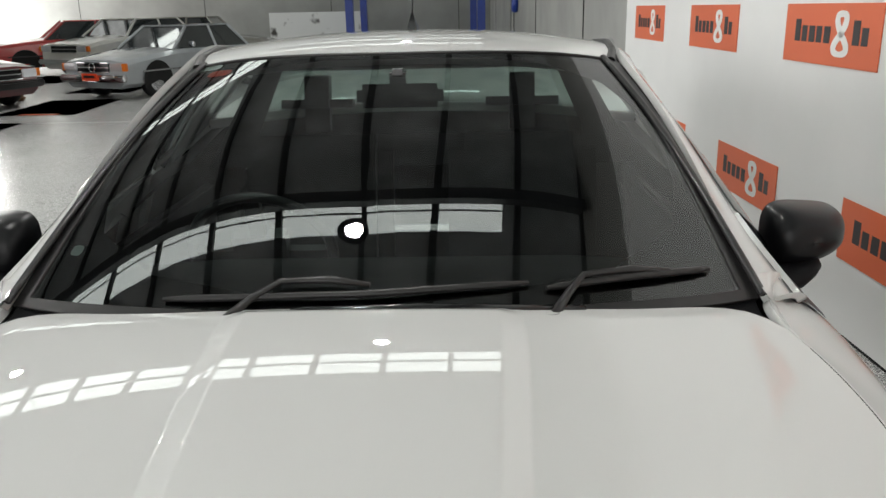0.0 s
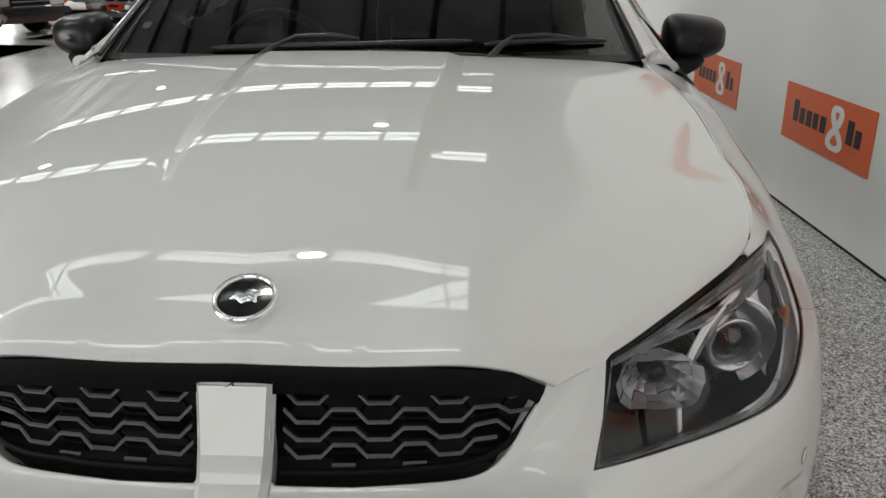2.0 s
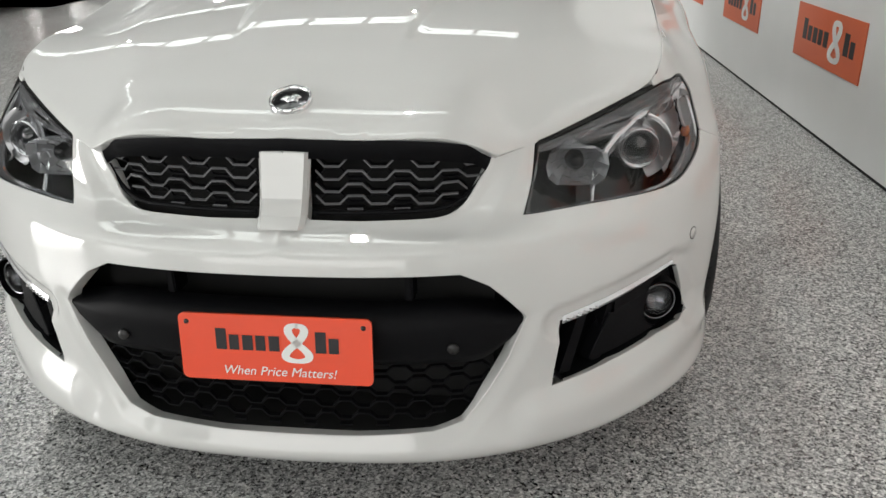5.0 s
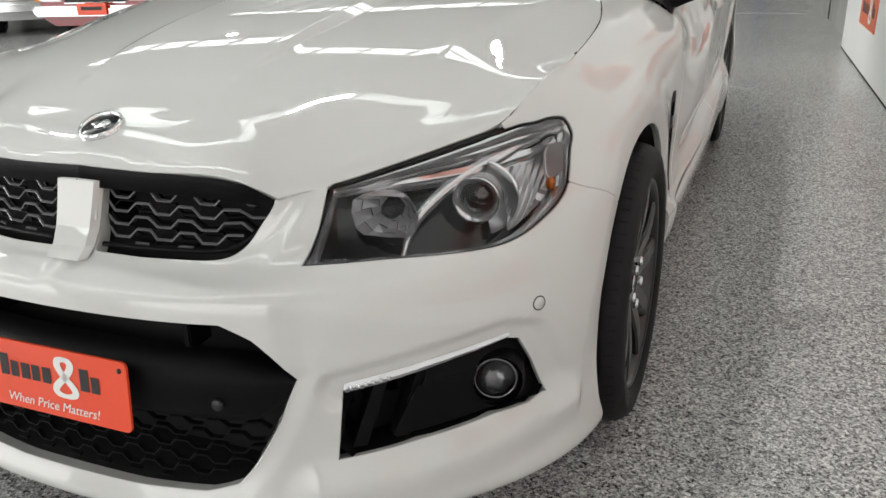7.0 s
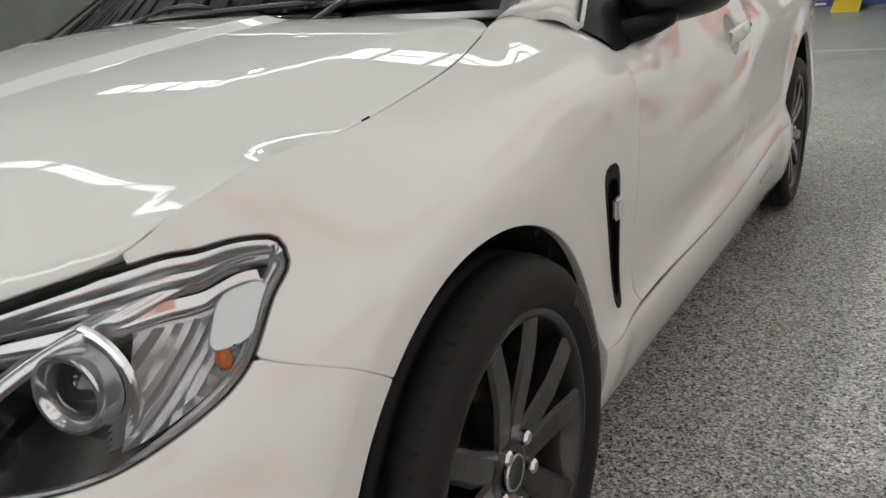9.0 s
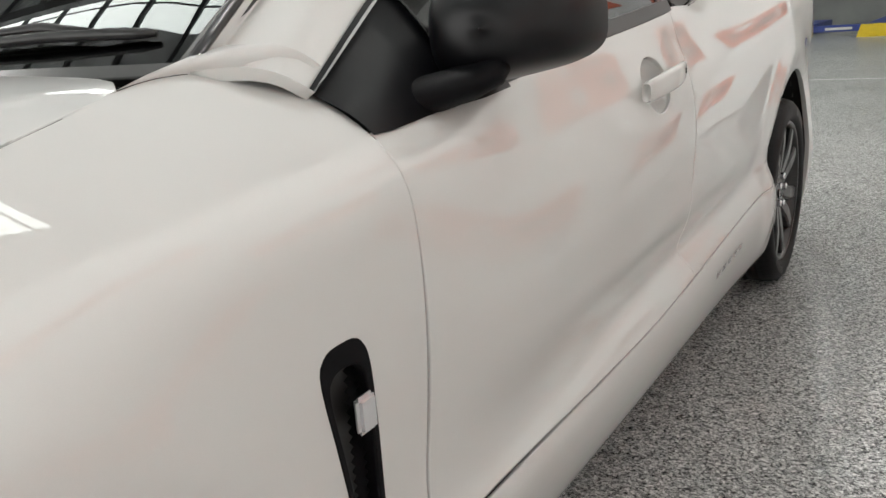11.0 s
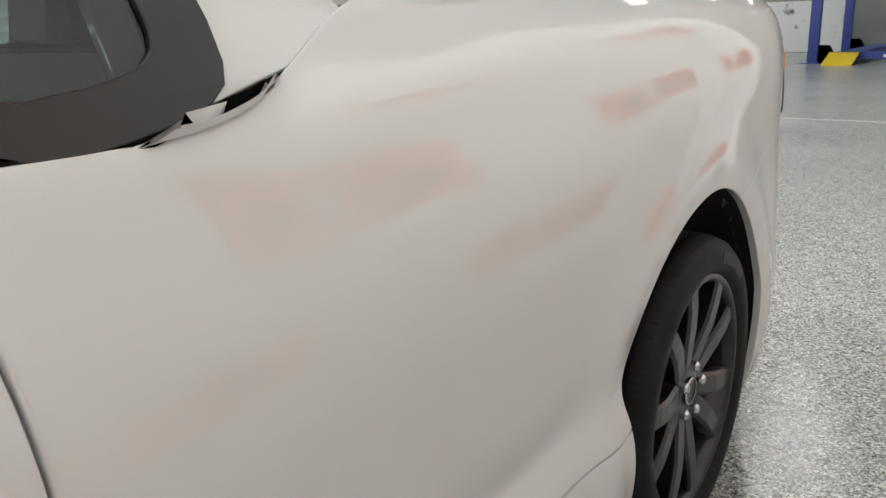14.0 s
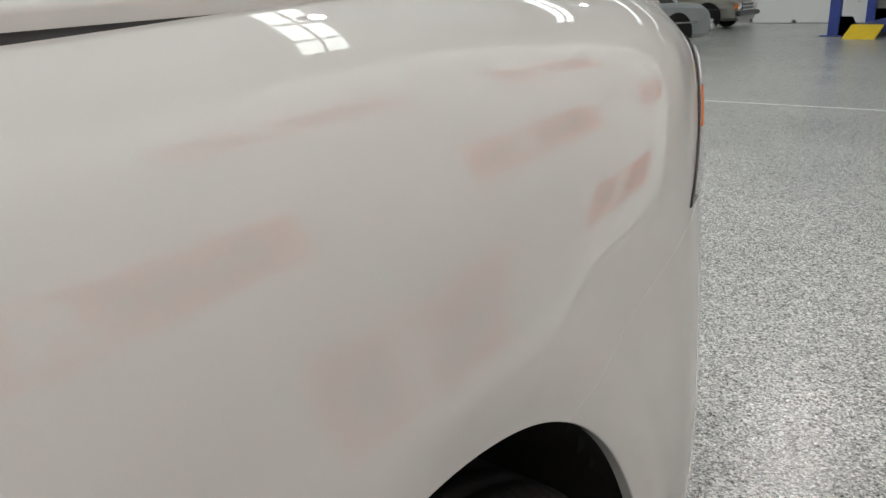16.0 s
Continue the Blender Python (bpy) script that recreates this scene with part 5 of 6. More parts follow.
plate.parent = ute
plate.rotation_euler = (radians(-6), 0, 0)
bm = bmesh.new()
corners = []
for cx, cz, a0 in ((.174, .055, 0), (-.174, .055, 90), (-.174, -.055, 180), (.174, -.055, 270)):
    for a in range(0, 91, 15):
        corners.append((cx + .012 * math.cos(radians(a0 + a)), cz + .012 * math.sin(radians(a0 + a))))
fr = [bm.verts.new((x, -.004, z)) for x, z in corners]
bk = [bm.verts.new((x, .001, z)) for x, z in corners]
bm.faces.new(fr[::-1])
bm.faces.new(bk)
for i in range(len(fr)):
    j = (i + 1) % len(fr)
    bm.faces.new((fr[i], fr[j], bk[j], bk[i]))
bmesh.ops.recalc_face_normals(bm, faces=bm.faces[:])
part("plate_face", bm, M_PLATE, plate, "bright orange display plate")
sign_marks(plate, .36, .125, lambda x, y, z: (x * .86, -.0045 - y, z * .9 + .012), .0006, M_SIGNWHT)
cu = bpy.data.curves.new("slogan", "FONT")
cu.body, cu.size, cu.align_x, cu.shear, cu.extrude = "When Price Matters!", .026, "CENTER", .25, .0002
slog = new("slogan", cu)
slog.matrix_world = pose(.0, -.0052, -.056, 90, 0, 0)
dg = bpy.context.evaluated_depsgraph_get()
me = bpy.data.meshes.new_from_object(slog.evaluated_get(dg))
me.transform(pose(.005, -.0052, -.054, 90, 0, 0))
bpy.data.objects.remove(slog)
finish("slogan", me, M_SIGNWHT, plate, "white slogan line")
for x in (-.170, .170):
    lathe("plate_screw", [(-.0072, 0), (-.0065, .004), (-.004, .005)], M_SATIN, plate, axis="y", seg=14, m=Matrix.Translation((x, 0, .050)))

# bonnet badge
badge_n = (Vector(bonnet_map(np.array([.02]), np.array([.232]))[0]) - Vector(bonnet_map(np.array([-.02]), np.array([.232]))[0])).normalized().cross(
    (Vector(bonnet_map(np.array([0.0]), np.array([.255]))[0]) - Vector(bonnet_map(np.array([0.0]), np.array([.208]))[0])).normalized())
bmx = Matrix.Translation(Vector((0, .230, float(bonnet_z(0.0, .230)) + .002))) @ badge_n.to_track_quat("Z", "Y").to_matrix().to_4x4()
badge = part("badge", bmesh.new(), M_CHROME, ute, "round chrome and black bonnet badge")
lathe("badge_ring", [(-.006, .043), (.004, .043), (.008, .0405), (.007, .037), (.002, .0355), (-.004, .0355)], M_CHROME, badge, "chrome ring", axis="z", seg=64, m=bmx)
lathe("badge_disc", [(.0035, 0), (.003, .02), (.0015, .036)], M_GLOSSBLK, badge, "gloss black disc", axis="z", seg=48, m=bmx)
verts = []
blob = [(-.022, -.004), (-.012, .010), (-.002, .006), (.004, .016), (.014, .014), (.022, .004), (.014, .002), (.018, -.010), (.006, -.006), (-.004, -.012), (-.010, -.004)]
bm = bmesh.new()
lo_ = [bm.verts.new(bmx @ Vector((x, z, .0035))) for x, z in rounded(blob, 2)]
hi_ = [bm.verts.new(bmx @ Vector((x * .8, z * .8, .0075))) for x, z in rounded(blob, 2)]
bm.faces.new(hi_)
for i in range(len(lo_)):
    j = (i + 1) % len(lo_)
    bm.faces.new((lo_[i], lo_[j], hi_[j], hi_[i]))
part("badge_relief", bm, M_CHROME, badge, "raised chrome shape", smooth=True)


# ---------------------------------------------------------------- lamps
def shrink(sv, f, shift=(0, 0)):
    c = np.mean(sv, axis=0)
    return [c + (np.asarray(q) - c) * f + np.asarray(shift) for q in sv]


def inset(line, d):
    """A closed line moved inwards by d."""
    p = np.array(line)
    e = np.roll(p, -1, 0) - np.roll(p, 1, 0)
    n = np.stack([-e[:, 1], e[:, 0]], 1)
    n /= np.linalg.norm(n, axis=1)[:, None] + 1e-12
    area = np.sum(p[:, 0] * np.roll(p[:, 1], -1) - p[:, 1] * np.roll(p[:, 0], -1))
    return [q for q in p + n * d * np.sign(area)]


head_fine = refine(head_line, (.08, .08))
top_edge = [q for q in smooth_line(head_sv[2:9], 40)]


def ribbon(name, rows, material, parent, label="", smooth=True):
    """A strip over rows of points."""
    m = len(rows[0])
    faces = [(i * m + j, i * m + m + j, i * m + m + j + 1, i * m + j + 1) for i in range(len(rows) - 1) for j in range(m - 1)]
    return raw(name, [p for r in rows for p in r], faces, material, parent, label, smooth)


def headlamp(mirror):
    sg = -1 if mirror else 1
    lamp = empty("headlight", label="clear headlight with projector and chrome trim")
    lamp.parent = ute

    def P(s, v, depth):
        p = inward((s, min(v, 6.95)), depth)
        return Vector((p.x * sg, p.y, p.z))
    patch("lens", body_map, head_line, [], (.1, .12), M_LENS, lamp, "clear lens", lip=0, offset=.001, mirror=mirror)
    patch("seal", body_map, inset(head_fine, -.008), [inset(head_fine, .022)], (.1, .1), M_VOID, lamp, "black lens edge", lip=.02, offset=.003, mirror=mirror)
    ring0, ring1, ring2 = inset(head_fine, .026), inset(head_fine, .105), inset(head_fine, .15)
    rows = [[P(*a, .006), P(*b, .010), P(*c, .028)] for a, b, c in zip(ring0, ring1, ring2)]
    ribbon("inner_rim", rows + rows[:1], M_TRIM, lamp, "chrome inner rim")
    wall = [[P(*c, .028), P(*c, .10)] for c in ring2]
    ribbon("housing_wall", wall + wall[:1], M_GLOSSBLK, lamp)
    patch("housing", body_map, inset(head_fine, .06), [], (.14, .14), M_GLOSSBLK, lamp, "black lamp housing", lip=0, offset=.095, mirror=mirror)
    # two chrome strips under the top edge
    for d0, d1, deep in ((.035, .17, .010), (.22, .31, .024)):
        k = len(top_edge)
        rows = []
        for i, q in enumerate(top_edge[2:-3]):
            w = .35 + .65 * min(1, i / (k * .45))
            rows.append([P(q[0], q[1] - d0 * w, deep), P(q[0], q[1] - (d0 + d1) / 2 * w, deep + .002), P(q[0], q[1] - d1 * w, deep + .004), P(q[0], q[1] - d1 * w - .02, deep + .03)])
        ribbon("chrome_strip", rows, M_TRIM, lamp, "chrome upper strip")
    # projector
    pc = Vector((.687 * sg, .400, .706))
    ax = Vector((.20 * sg, -.97, .02)).normalized()
    mx = Matrix.Translation(pc) @ ax.to_track_quat("Z", "Y").to_matrix().to_4x4()
    lathe("projector_ring", [(-.02, .046), (.006, .0445), (.010, .042), (.009, .038), (.000, .031), (-.012, .030)], M_TRIM, lamp, "satin chrome projector ring", axis="z", m=mx)
    lathe("projector_lens", [(.008 - .016 * (r / .031) ** 2, r) for r in np.linspace(0, .031, 10)], M_LENSDARK, lamp, "dark glass projector lens", axis="z", m=mx)
    prof = [(-.022, .047)]
    for q in range(5):
        prof += [(-.018 + .004 * q, .050 + .006 * q), (-.026 + .004 * q, .053 + .006 * q)]
    verts, faces = [], []
    arc = np.linspace(radians(-70), radians(75), 22)
    for a in arc:
        a = a if not mirror else math.pi - a
        verts += [mx @ Vector((r * math.cos(a), r * math.sin(a) * .95, u)) for u, r in prof]
    m_ = len(prof)
    faces = [(i * m_ + j, i * m_ + m_ + j, i * m_ + m_ + j + 1, i * m_ + j + 1) for i in range(len(arc) - 1) for j in range(m_ - 1)]
    raw("projector_bell", verts, faces, M_REFL, lamp, "ribbed chrome bell beside the projector", True)
    # high beam bowl, cut into facets
    hc = Vector((.556 * sg, .298, .700))
    mh = Matrix.Translation(hc) @ Vector((.10 * sg, -.99, .0)).normalized().to_track_quat("Z", "Y").to_matrix().to_4x4()
    bm = bmesh.new()
    for i in range(14):
        for j in range(4):
            q = []
            for di, dj in ((0, 0), (1, 0), (1, 1), (0, 1)):
                a, r = 2 * math.pi * (i + di) / 14, .016 + (.060 - .016) * (j + dj) / 4
                x, z = 1.05 * r * math.cos(a), max(-.040, min(.036, r * math.sin(a)))
                q.append(bm.verts.new(mh @ Vector((x, z, -.040 + .055 * ((r - .016) / .044) ** 1.6 + .003 * ((i + j) % 2)))))
            bm.faces.new(q)
    part("reflector", bm, M_REFL, lamp, "faceted chrome reflector")
    lathe("bulb_cap", [(-.04, .020), (-.012, .017), (-.004, .010), (-.003, 0)], M_GLOSSBLK, lamp, axis="z", seg=20, m=mh)
    # curved divider between the two bowls, sweeping over the projector
    mid = smooth_line([at3((.606, .245, .650)), at3((.612, .27, .69)), at3((.640, .32, .738)), at3((.70, .41, .777)), at3((.775, .53, .805))], 30)
    rows = [[P(q[0], q[1] + .05, .050 - .028 * min(1, i / 18)), P(q[0] + .03, q[1], .044 - .028 * min(1, i / 18)), P(q[0] + .06, q[1] - .06, .054 - .028 * min(1, i / 18))] for i, q in enumerate(mid)]
    ribbon("divider", rows, M_TRIM, lamp, "curved chrome divider")
    # indicator: faceted bowl with an amber bulb, square side reflector
    corner = [at3(p) for p in ((.770, .375, .672), (.822, .515, .722), (.735, .44, .782), (.798, .575, .800))]
    bm = bmesh.new()
    grid = []
    for i, t in enumerate(np.linspace(0, 1, 11)):
        for j, w in enumerate(np.linspace(0, 1, 9)):
            q = (corner[0] * (1 - t) + corner[1] * t) * (1 - w) + (corner[2] * (1 - t) + corner[3] * t) * w
            grid.append(bm.verts.new(P(q[0], q[1], .034 + .016 * math.sin(math.pi * t) + .005 * ((i + j) % 2))))
    for i in range(10):
        for j in range(8):
            bm.faces.new((grid[i * 9 + j], grid[i * 9 + 9 + j], grid[i * 9 + 10 + j], grid[i * 9 + 1 + j]))
    part("indicator_reflector", bm, M_REFL, lamp, "faceted indicator reflector")
    cpt = at3((.812, .492, .728))
    lathe("indicator_bulb", [(-.012, 0), (-.011, .006), (0, .010), (.011, .006), (.012, 0)], M_AMBER, lamp, "amber indicator bulb", axis="z", seg=20, m=Matrix.Translation(P(cpt[0], cpt[1], .020)))
    sq = [at3(p) for p in ((.790, .517, .785), (.812, .576, .789), (.824, .526, .740), (.800, .479, .734))]
    patch("side_reflector", body_map, rounded(sq, 2), [], (.06, .08), M_CLEAR, lamp, "clear square side reflector", lip=.006, offset=.010, mirror=mirror)
    return lamp


headlamp(False)
headlamp(True)

M_BOWL = mat("dark_lamp_bowl", (0.14, 0.14, 0.15), .18, metal=.9)
# fog lamp recess, running lamp strip
for mirror in (False, True):
    sg = -1 if mirror else 1

    def P(s, v, depth):
        p = inward((s, v), depth)
        return Vector((p.x * sg, p.y, p.z))
    fog = empty("fog_lamp_recess", label="black fog lamp recess with slats and lamp")
    fog.parent = ute
    loop = refine(rounded(fog_sv, 1), (.12, .1))
    n = len(loop)
    c = np.mean(fog_sv, axis=0)
    verts = [P(*q, .002) for q in loop] + [P(*(c + (q - c) * .95), .030) for q in loop] + [P(*(c + (q - c) * .93), .10) for q in loop]
    faces = [(k * n + i, k * n + (i + 1) % n, (k + 1) * n + (i + 1) % n, (k + 1) * n + i) for k in range(2) for i in range(n)]
    raw("recess_wall", verts, faces, M_BLACKPL, fog, "black recess edge", True)
    patch("recess_back", body_map, shrink(fog_sv, .98), [], (.15, .15), M_VOID, fog, lip=0, offset=.10, mirror=mirror)
    # face plate round the fog lamp
    fl = at3((.738, .334, .385))
    face = [at3(p) for p in ((.672, .22, .445), (.765, .32, .465), (.787, .35, .455), (.812, .375, .398), (.832, .39, .345), (.75, .30, .330), (.60, .19, .312))]
    ring = [at3((.738 + .046 * math.cos(t) * .85, .334 + .046 * math.cos(t) * .55, .384 + .050 * math.sin(t))) for t in np.linspace(0, 2 * math.pi, 24, endpoint=False)]
    patch("fog_bezel", body_map, face, [ring], (.1, .1), M_BLACKPL, fog, "black fog lamp bezel", lip=.03, offset=.022, mirror=mirror)
    pc = P(fl[0], fl[1], .020)
    ax = Vector((.35 * sg, -.93, .05)).normalized()
    mx = Matrix.Translation(pc) @ ax.to_track_quat("Z", "Y").to_matrix().to_4x4()
    lathe("fog_lens", [(.022 - .018 * (r / .036) ** 2, r) for r in np.linspace(0, .037, 8)], M_LENS, fog, "clear fog lamp lens", axis="z", m=mx, seg=32)
    lathe("fog_bowl", [(-.03, 0), (-.025, .02), (-.008, .033), (.004, .038), (.002, .043), (-.04, .046)], M_BOWL, fog, "silver fog lamp bowl", axis="z", m=mx, seg=32)
    lathe("fog_tube", [(.012, .050), (-.0, .055), (-.06, .057)], M_BLACKPL, fog, axis="z", m=mx, seg=32)
    for k, x in enumerate((.585, .648)):
        a, b = at3((x, 0.17 + .05 * k, .436 + .012 * k)), at3((x - .045, .14 + .05 * k, .300 + .008 * k))
        a2, b2 = at3((x + .022, .18 + .05 * k, .438 + .012 * k)), at3((x - .02, .15 + .05 * k, .302 + .008 * k))
        verts = [P(*q, dd) for dd in (.022, .08) for q in (a, a2, b2, b)]
        raw("slat", verts, [(0, 1, 2, 3), (0, 3, 7, 4), (1, 5, 6, 2), (0, 4, 5, 1), (3, 2, 6, 7)], M_BLACKPL, fog, "black slanted slat")
    drl = [at3(p) for p in ((.540, .13, .437), (.62, .18, .452), (.70, .25, .466), (.775, .335, .478))]
    up = smooth_line(drl, 24)
    verts, faces = [], []
    for i, q in enumerate(up):
        w = .016 * (1 - .55 * (i / 23) ** 2)
        p0 = P(q[0], q[1], 0)
        verts += [p0 + Vector((0, -.002, .003)), p0 + Vector((0, -.007, -w * .45)), p0 + Vector((.0, .0, -w)), p0 + Vector((0, .03, -w))]
    for i in range(23):
        for j in range(3):
            faces.append((4 * i + j, 4 * i + 4 + j, 4 * i + 5 + j, 4 * i + 1 + j))
    faces += [(0, 1, 2, 3)]
    raw("running_lamp", verts, faces, M_CLEAR, fog, "clear strip running lamp", False)
    for i in range(1, 7):
        q = up[i]
        p0 = P(q[0], q[1], 0) + Vector((0, -.0085, -.006))
        box("lamp_cell", (p0.x - .004, p0.y - .001, p0.z - .003), (p0.x + .004, p0.y + .002, p0.z + .003), M_CHROME, fog, bevel=.0008)
    # parking sensor in the bumper corner
    sp = at3((.817, .374, .527))
    p0 = P(sp[0], sp[1], .0)
    ax = (P(sp[0], sp[1], -.1) - p0).normalized()
    mx = Matrix.Translation(p0) @ ax.to_track_quat("Z", "Y").to_matrix().to_4x4()
    lathe("parking_sensor", [(-.002, .0125), (.0015, .0115), (.0018, 0)], M_PAINT, ute, "white parking sensor", axis="z", seg=24, m=mx)
    lathe("sensor_ring", [(-.003, .0150), (.0008, .0140), (.0008, .0122), (-.003, .0118)], M_SATIN, ute, axis="z", seg=24, m=mx)

# tail lamps
for mirror in (False, True):
    tl = patch("tail_light", body_map, rounded(tail_sv, 1), [], (.1, .12), M_TAILRED, ute, "dark red tail light", lip=.03, offset=-.004, mirror=mirror)
    patch("tail_rim", body_map, shrink(tail_sv, 1.03), [shrink(tail_sv, .95)], (.1, .12), M_GLOSSBLK, ute, "black tail light rim", lip=.02, offset=-.003, mirror=mirror)

    c_ = np.mean(tail_sv, axis=0)
    for nm_, k0, k1, m_, lb_ in (("reverse_lens", .12, .40, M_CLEAR, "clear reversing lens"), ("indicator_lens", .46, .66, M_AMBER, "amber indicator lens")):
        strip_ = [tail_sv[0] * (1 - w_) + tail_sv[3] * w_ + (c_ - tail_sv[2]) * g_ for w_, g_ in ((k0, .10), (k1, .10), (k1, .30), (k0, .30))]
        patch(nm_, body_map, rounded(strip_, 1), [], (.06, .08), m_, ute, lb_, lip=.004, offset=-.007, mirror=mirror)

# wing vents, door handles, side lettering bars
for mirror in (False, True):
    sg = -1 if mirror else 1
    vent = empty("wing_vent", label="black upright vent with a clear side lamp")
    vent.parent = ute
    patch("vent_frame", body_map, shrink(vent_sv, 1.0), [shrink(vent_sv, .80)], (.03, .08), M_BLACKPL, vent, "black vent frame", lip=.03, offset=-.002, mirror=mirror)
    patch("vent_back", body_map, shrink(vent_sv, .98), [], (.03, .1), M_SATIN, vent, lip=0, offset=.016, mirror=mirror)
    for z in np.arange(.47, .73, .012):
        q0, q1 = at_side(1.382, z), at_side(1.408, z + .004)
        a, b = inward(q0, .004), inward(q1, .010)
        raw("vent_fin", [(a.x * sg, a.y, a.z), (b.x * sg, b.y, b.z), (b.x * sg - .008 * sg, b.y, b.z + .005), (a.x * sg - .008 * sg, a.y, a.z + .005)], [(0, 1, 2, 3)], M_BLACKPL, vent)
    q = at_side(1.395, .652)
    p0 = inward(q, -.004)
    box("side_lamp", (-.006, -.016, -.022), (.006, .016, .022), M_CLEAR, vent, "clear side indicator lamp", bevel=.005, m=Matrix.Translation((p0.x * sg, p0.y, p0.z)))
    # handle
    han = empty("door_handle", label="white pull handle in a recessed cup")
    han.parent = ute
    cc = np.mean(cup, axis=0)
    verts, faces = [], []
    nn = len(cup)
    for k, (f, d) in enumerate(((1.005, .0015), (.95, .010), (.82, .024), (.6, .032), (.3, .036), (.02, .037))):
        for q in cup:
            p = inward(cc + (q - cc) * f, d)
            verts.append((p.x * sg, p.y, p.z))
    for k in range(5):
        for i in range(nn):
            faces.append((k * nn + i, k * nn + (i + 1) % nn, (k + 1) * nn + (i + 1) % nn, (k + 1) * nn + i))
    raw("handle_cup", verts, faces, M_PAINT, han, "white recessed cup", True)
    verts, faces = [], []
    k, n = 24, 12
    for j in range(k + 1):
        t = j / k
        y, z = 2.258 + .245 * t, .889 + .024 * t
        bow = .030 * math.sin(math.pi * (.12 + .80 * t)) + .004
        hh = .0215 * (1 - .25 * (abs(t - .35) * 1.4) ** 2) * (1 if .02 < t < .98 else .82)
        p = inward(at_side(y, z), -bow)
        for i in range(n):
            a = 2 * math.pi * i / n
            cx, cz = math.copysign(abs(math.cos(a)) ** .6, math.cos(a)), math.copysign(abs(math.sin(a)) ** .6, math.sin(a))
            verts.append(((p.x + cx * .0085) * sg, p.y, p.z + cz * hh))
    for j in range(k):
        for i in range(n):
            faces.append((j * n + i, j * n + (i + 1) % n, (j + 1) * n + (i + 1) % n, (j + 1) * n + i))
    faces += [tuple(range(n)), tuple(range(k * n, k * n + n))]
    raw("pull", verts, faces, M_PAINT, han, "white handle bar", True)
    p = inward(at_side(2.435, .907), -.036)
    lathe("key_barrel", [(-.004, .0085), (.001, .008), (.0015, 0)], M_CHROMES, han, "small silver key lock", axis="x", seg=16, m=Matrix.Translation((p.x * sg, p.y, p.z)) @ Matrix.Scale(sg, 4, (1, 0, 0)))
    box("key_slot", (-.001, -.0012, -.005), (.002, .0012, .005), M_SATIN, han, bevel=0, m=Matrix.Translation((p.x * sg + .0015 * sg, p.y, p.z)))
    # bars in place of the model name on the skirt
    word = part("side_lettering", bmesh.new(), M_CHROMES, ute, "small grey lettering bars on the skirt")
    for i in range(5):
        y = 2.72 + i * .062
        quad = []
        for yy, zz in ((y, .388), (y + .040, .388), (y + .048, .402), (y + .008, .402)):
            p = inward(at_side(yy, zz), -.0025)
            quad.append((p.x * sg, p.y, p.z))
        raw("letter_bar", quad, [(0, 1, 2, 3)], M_CHROMES, word)


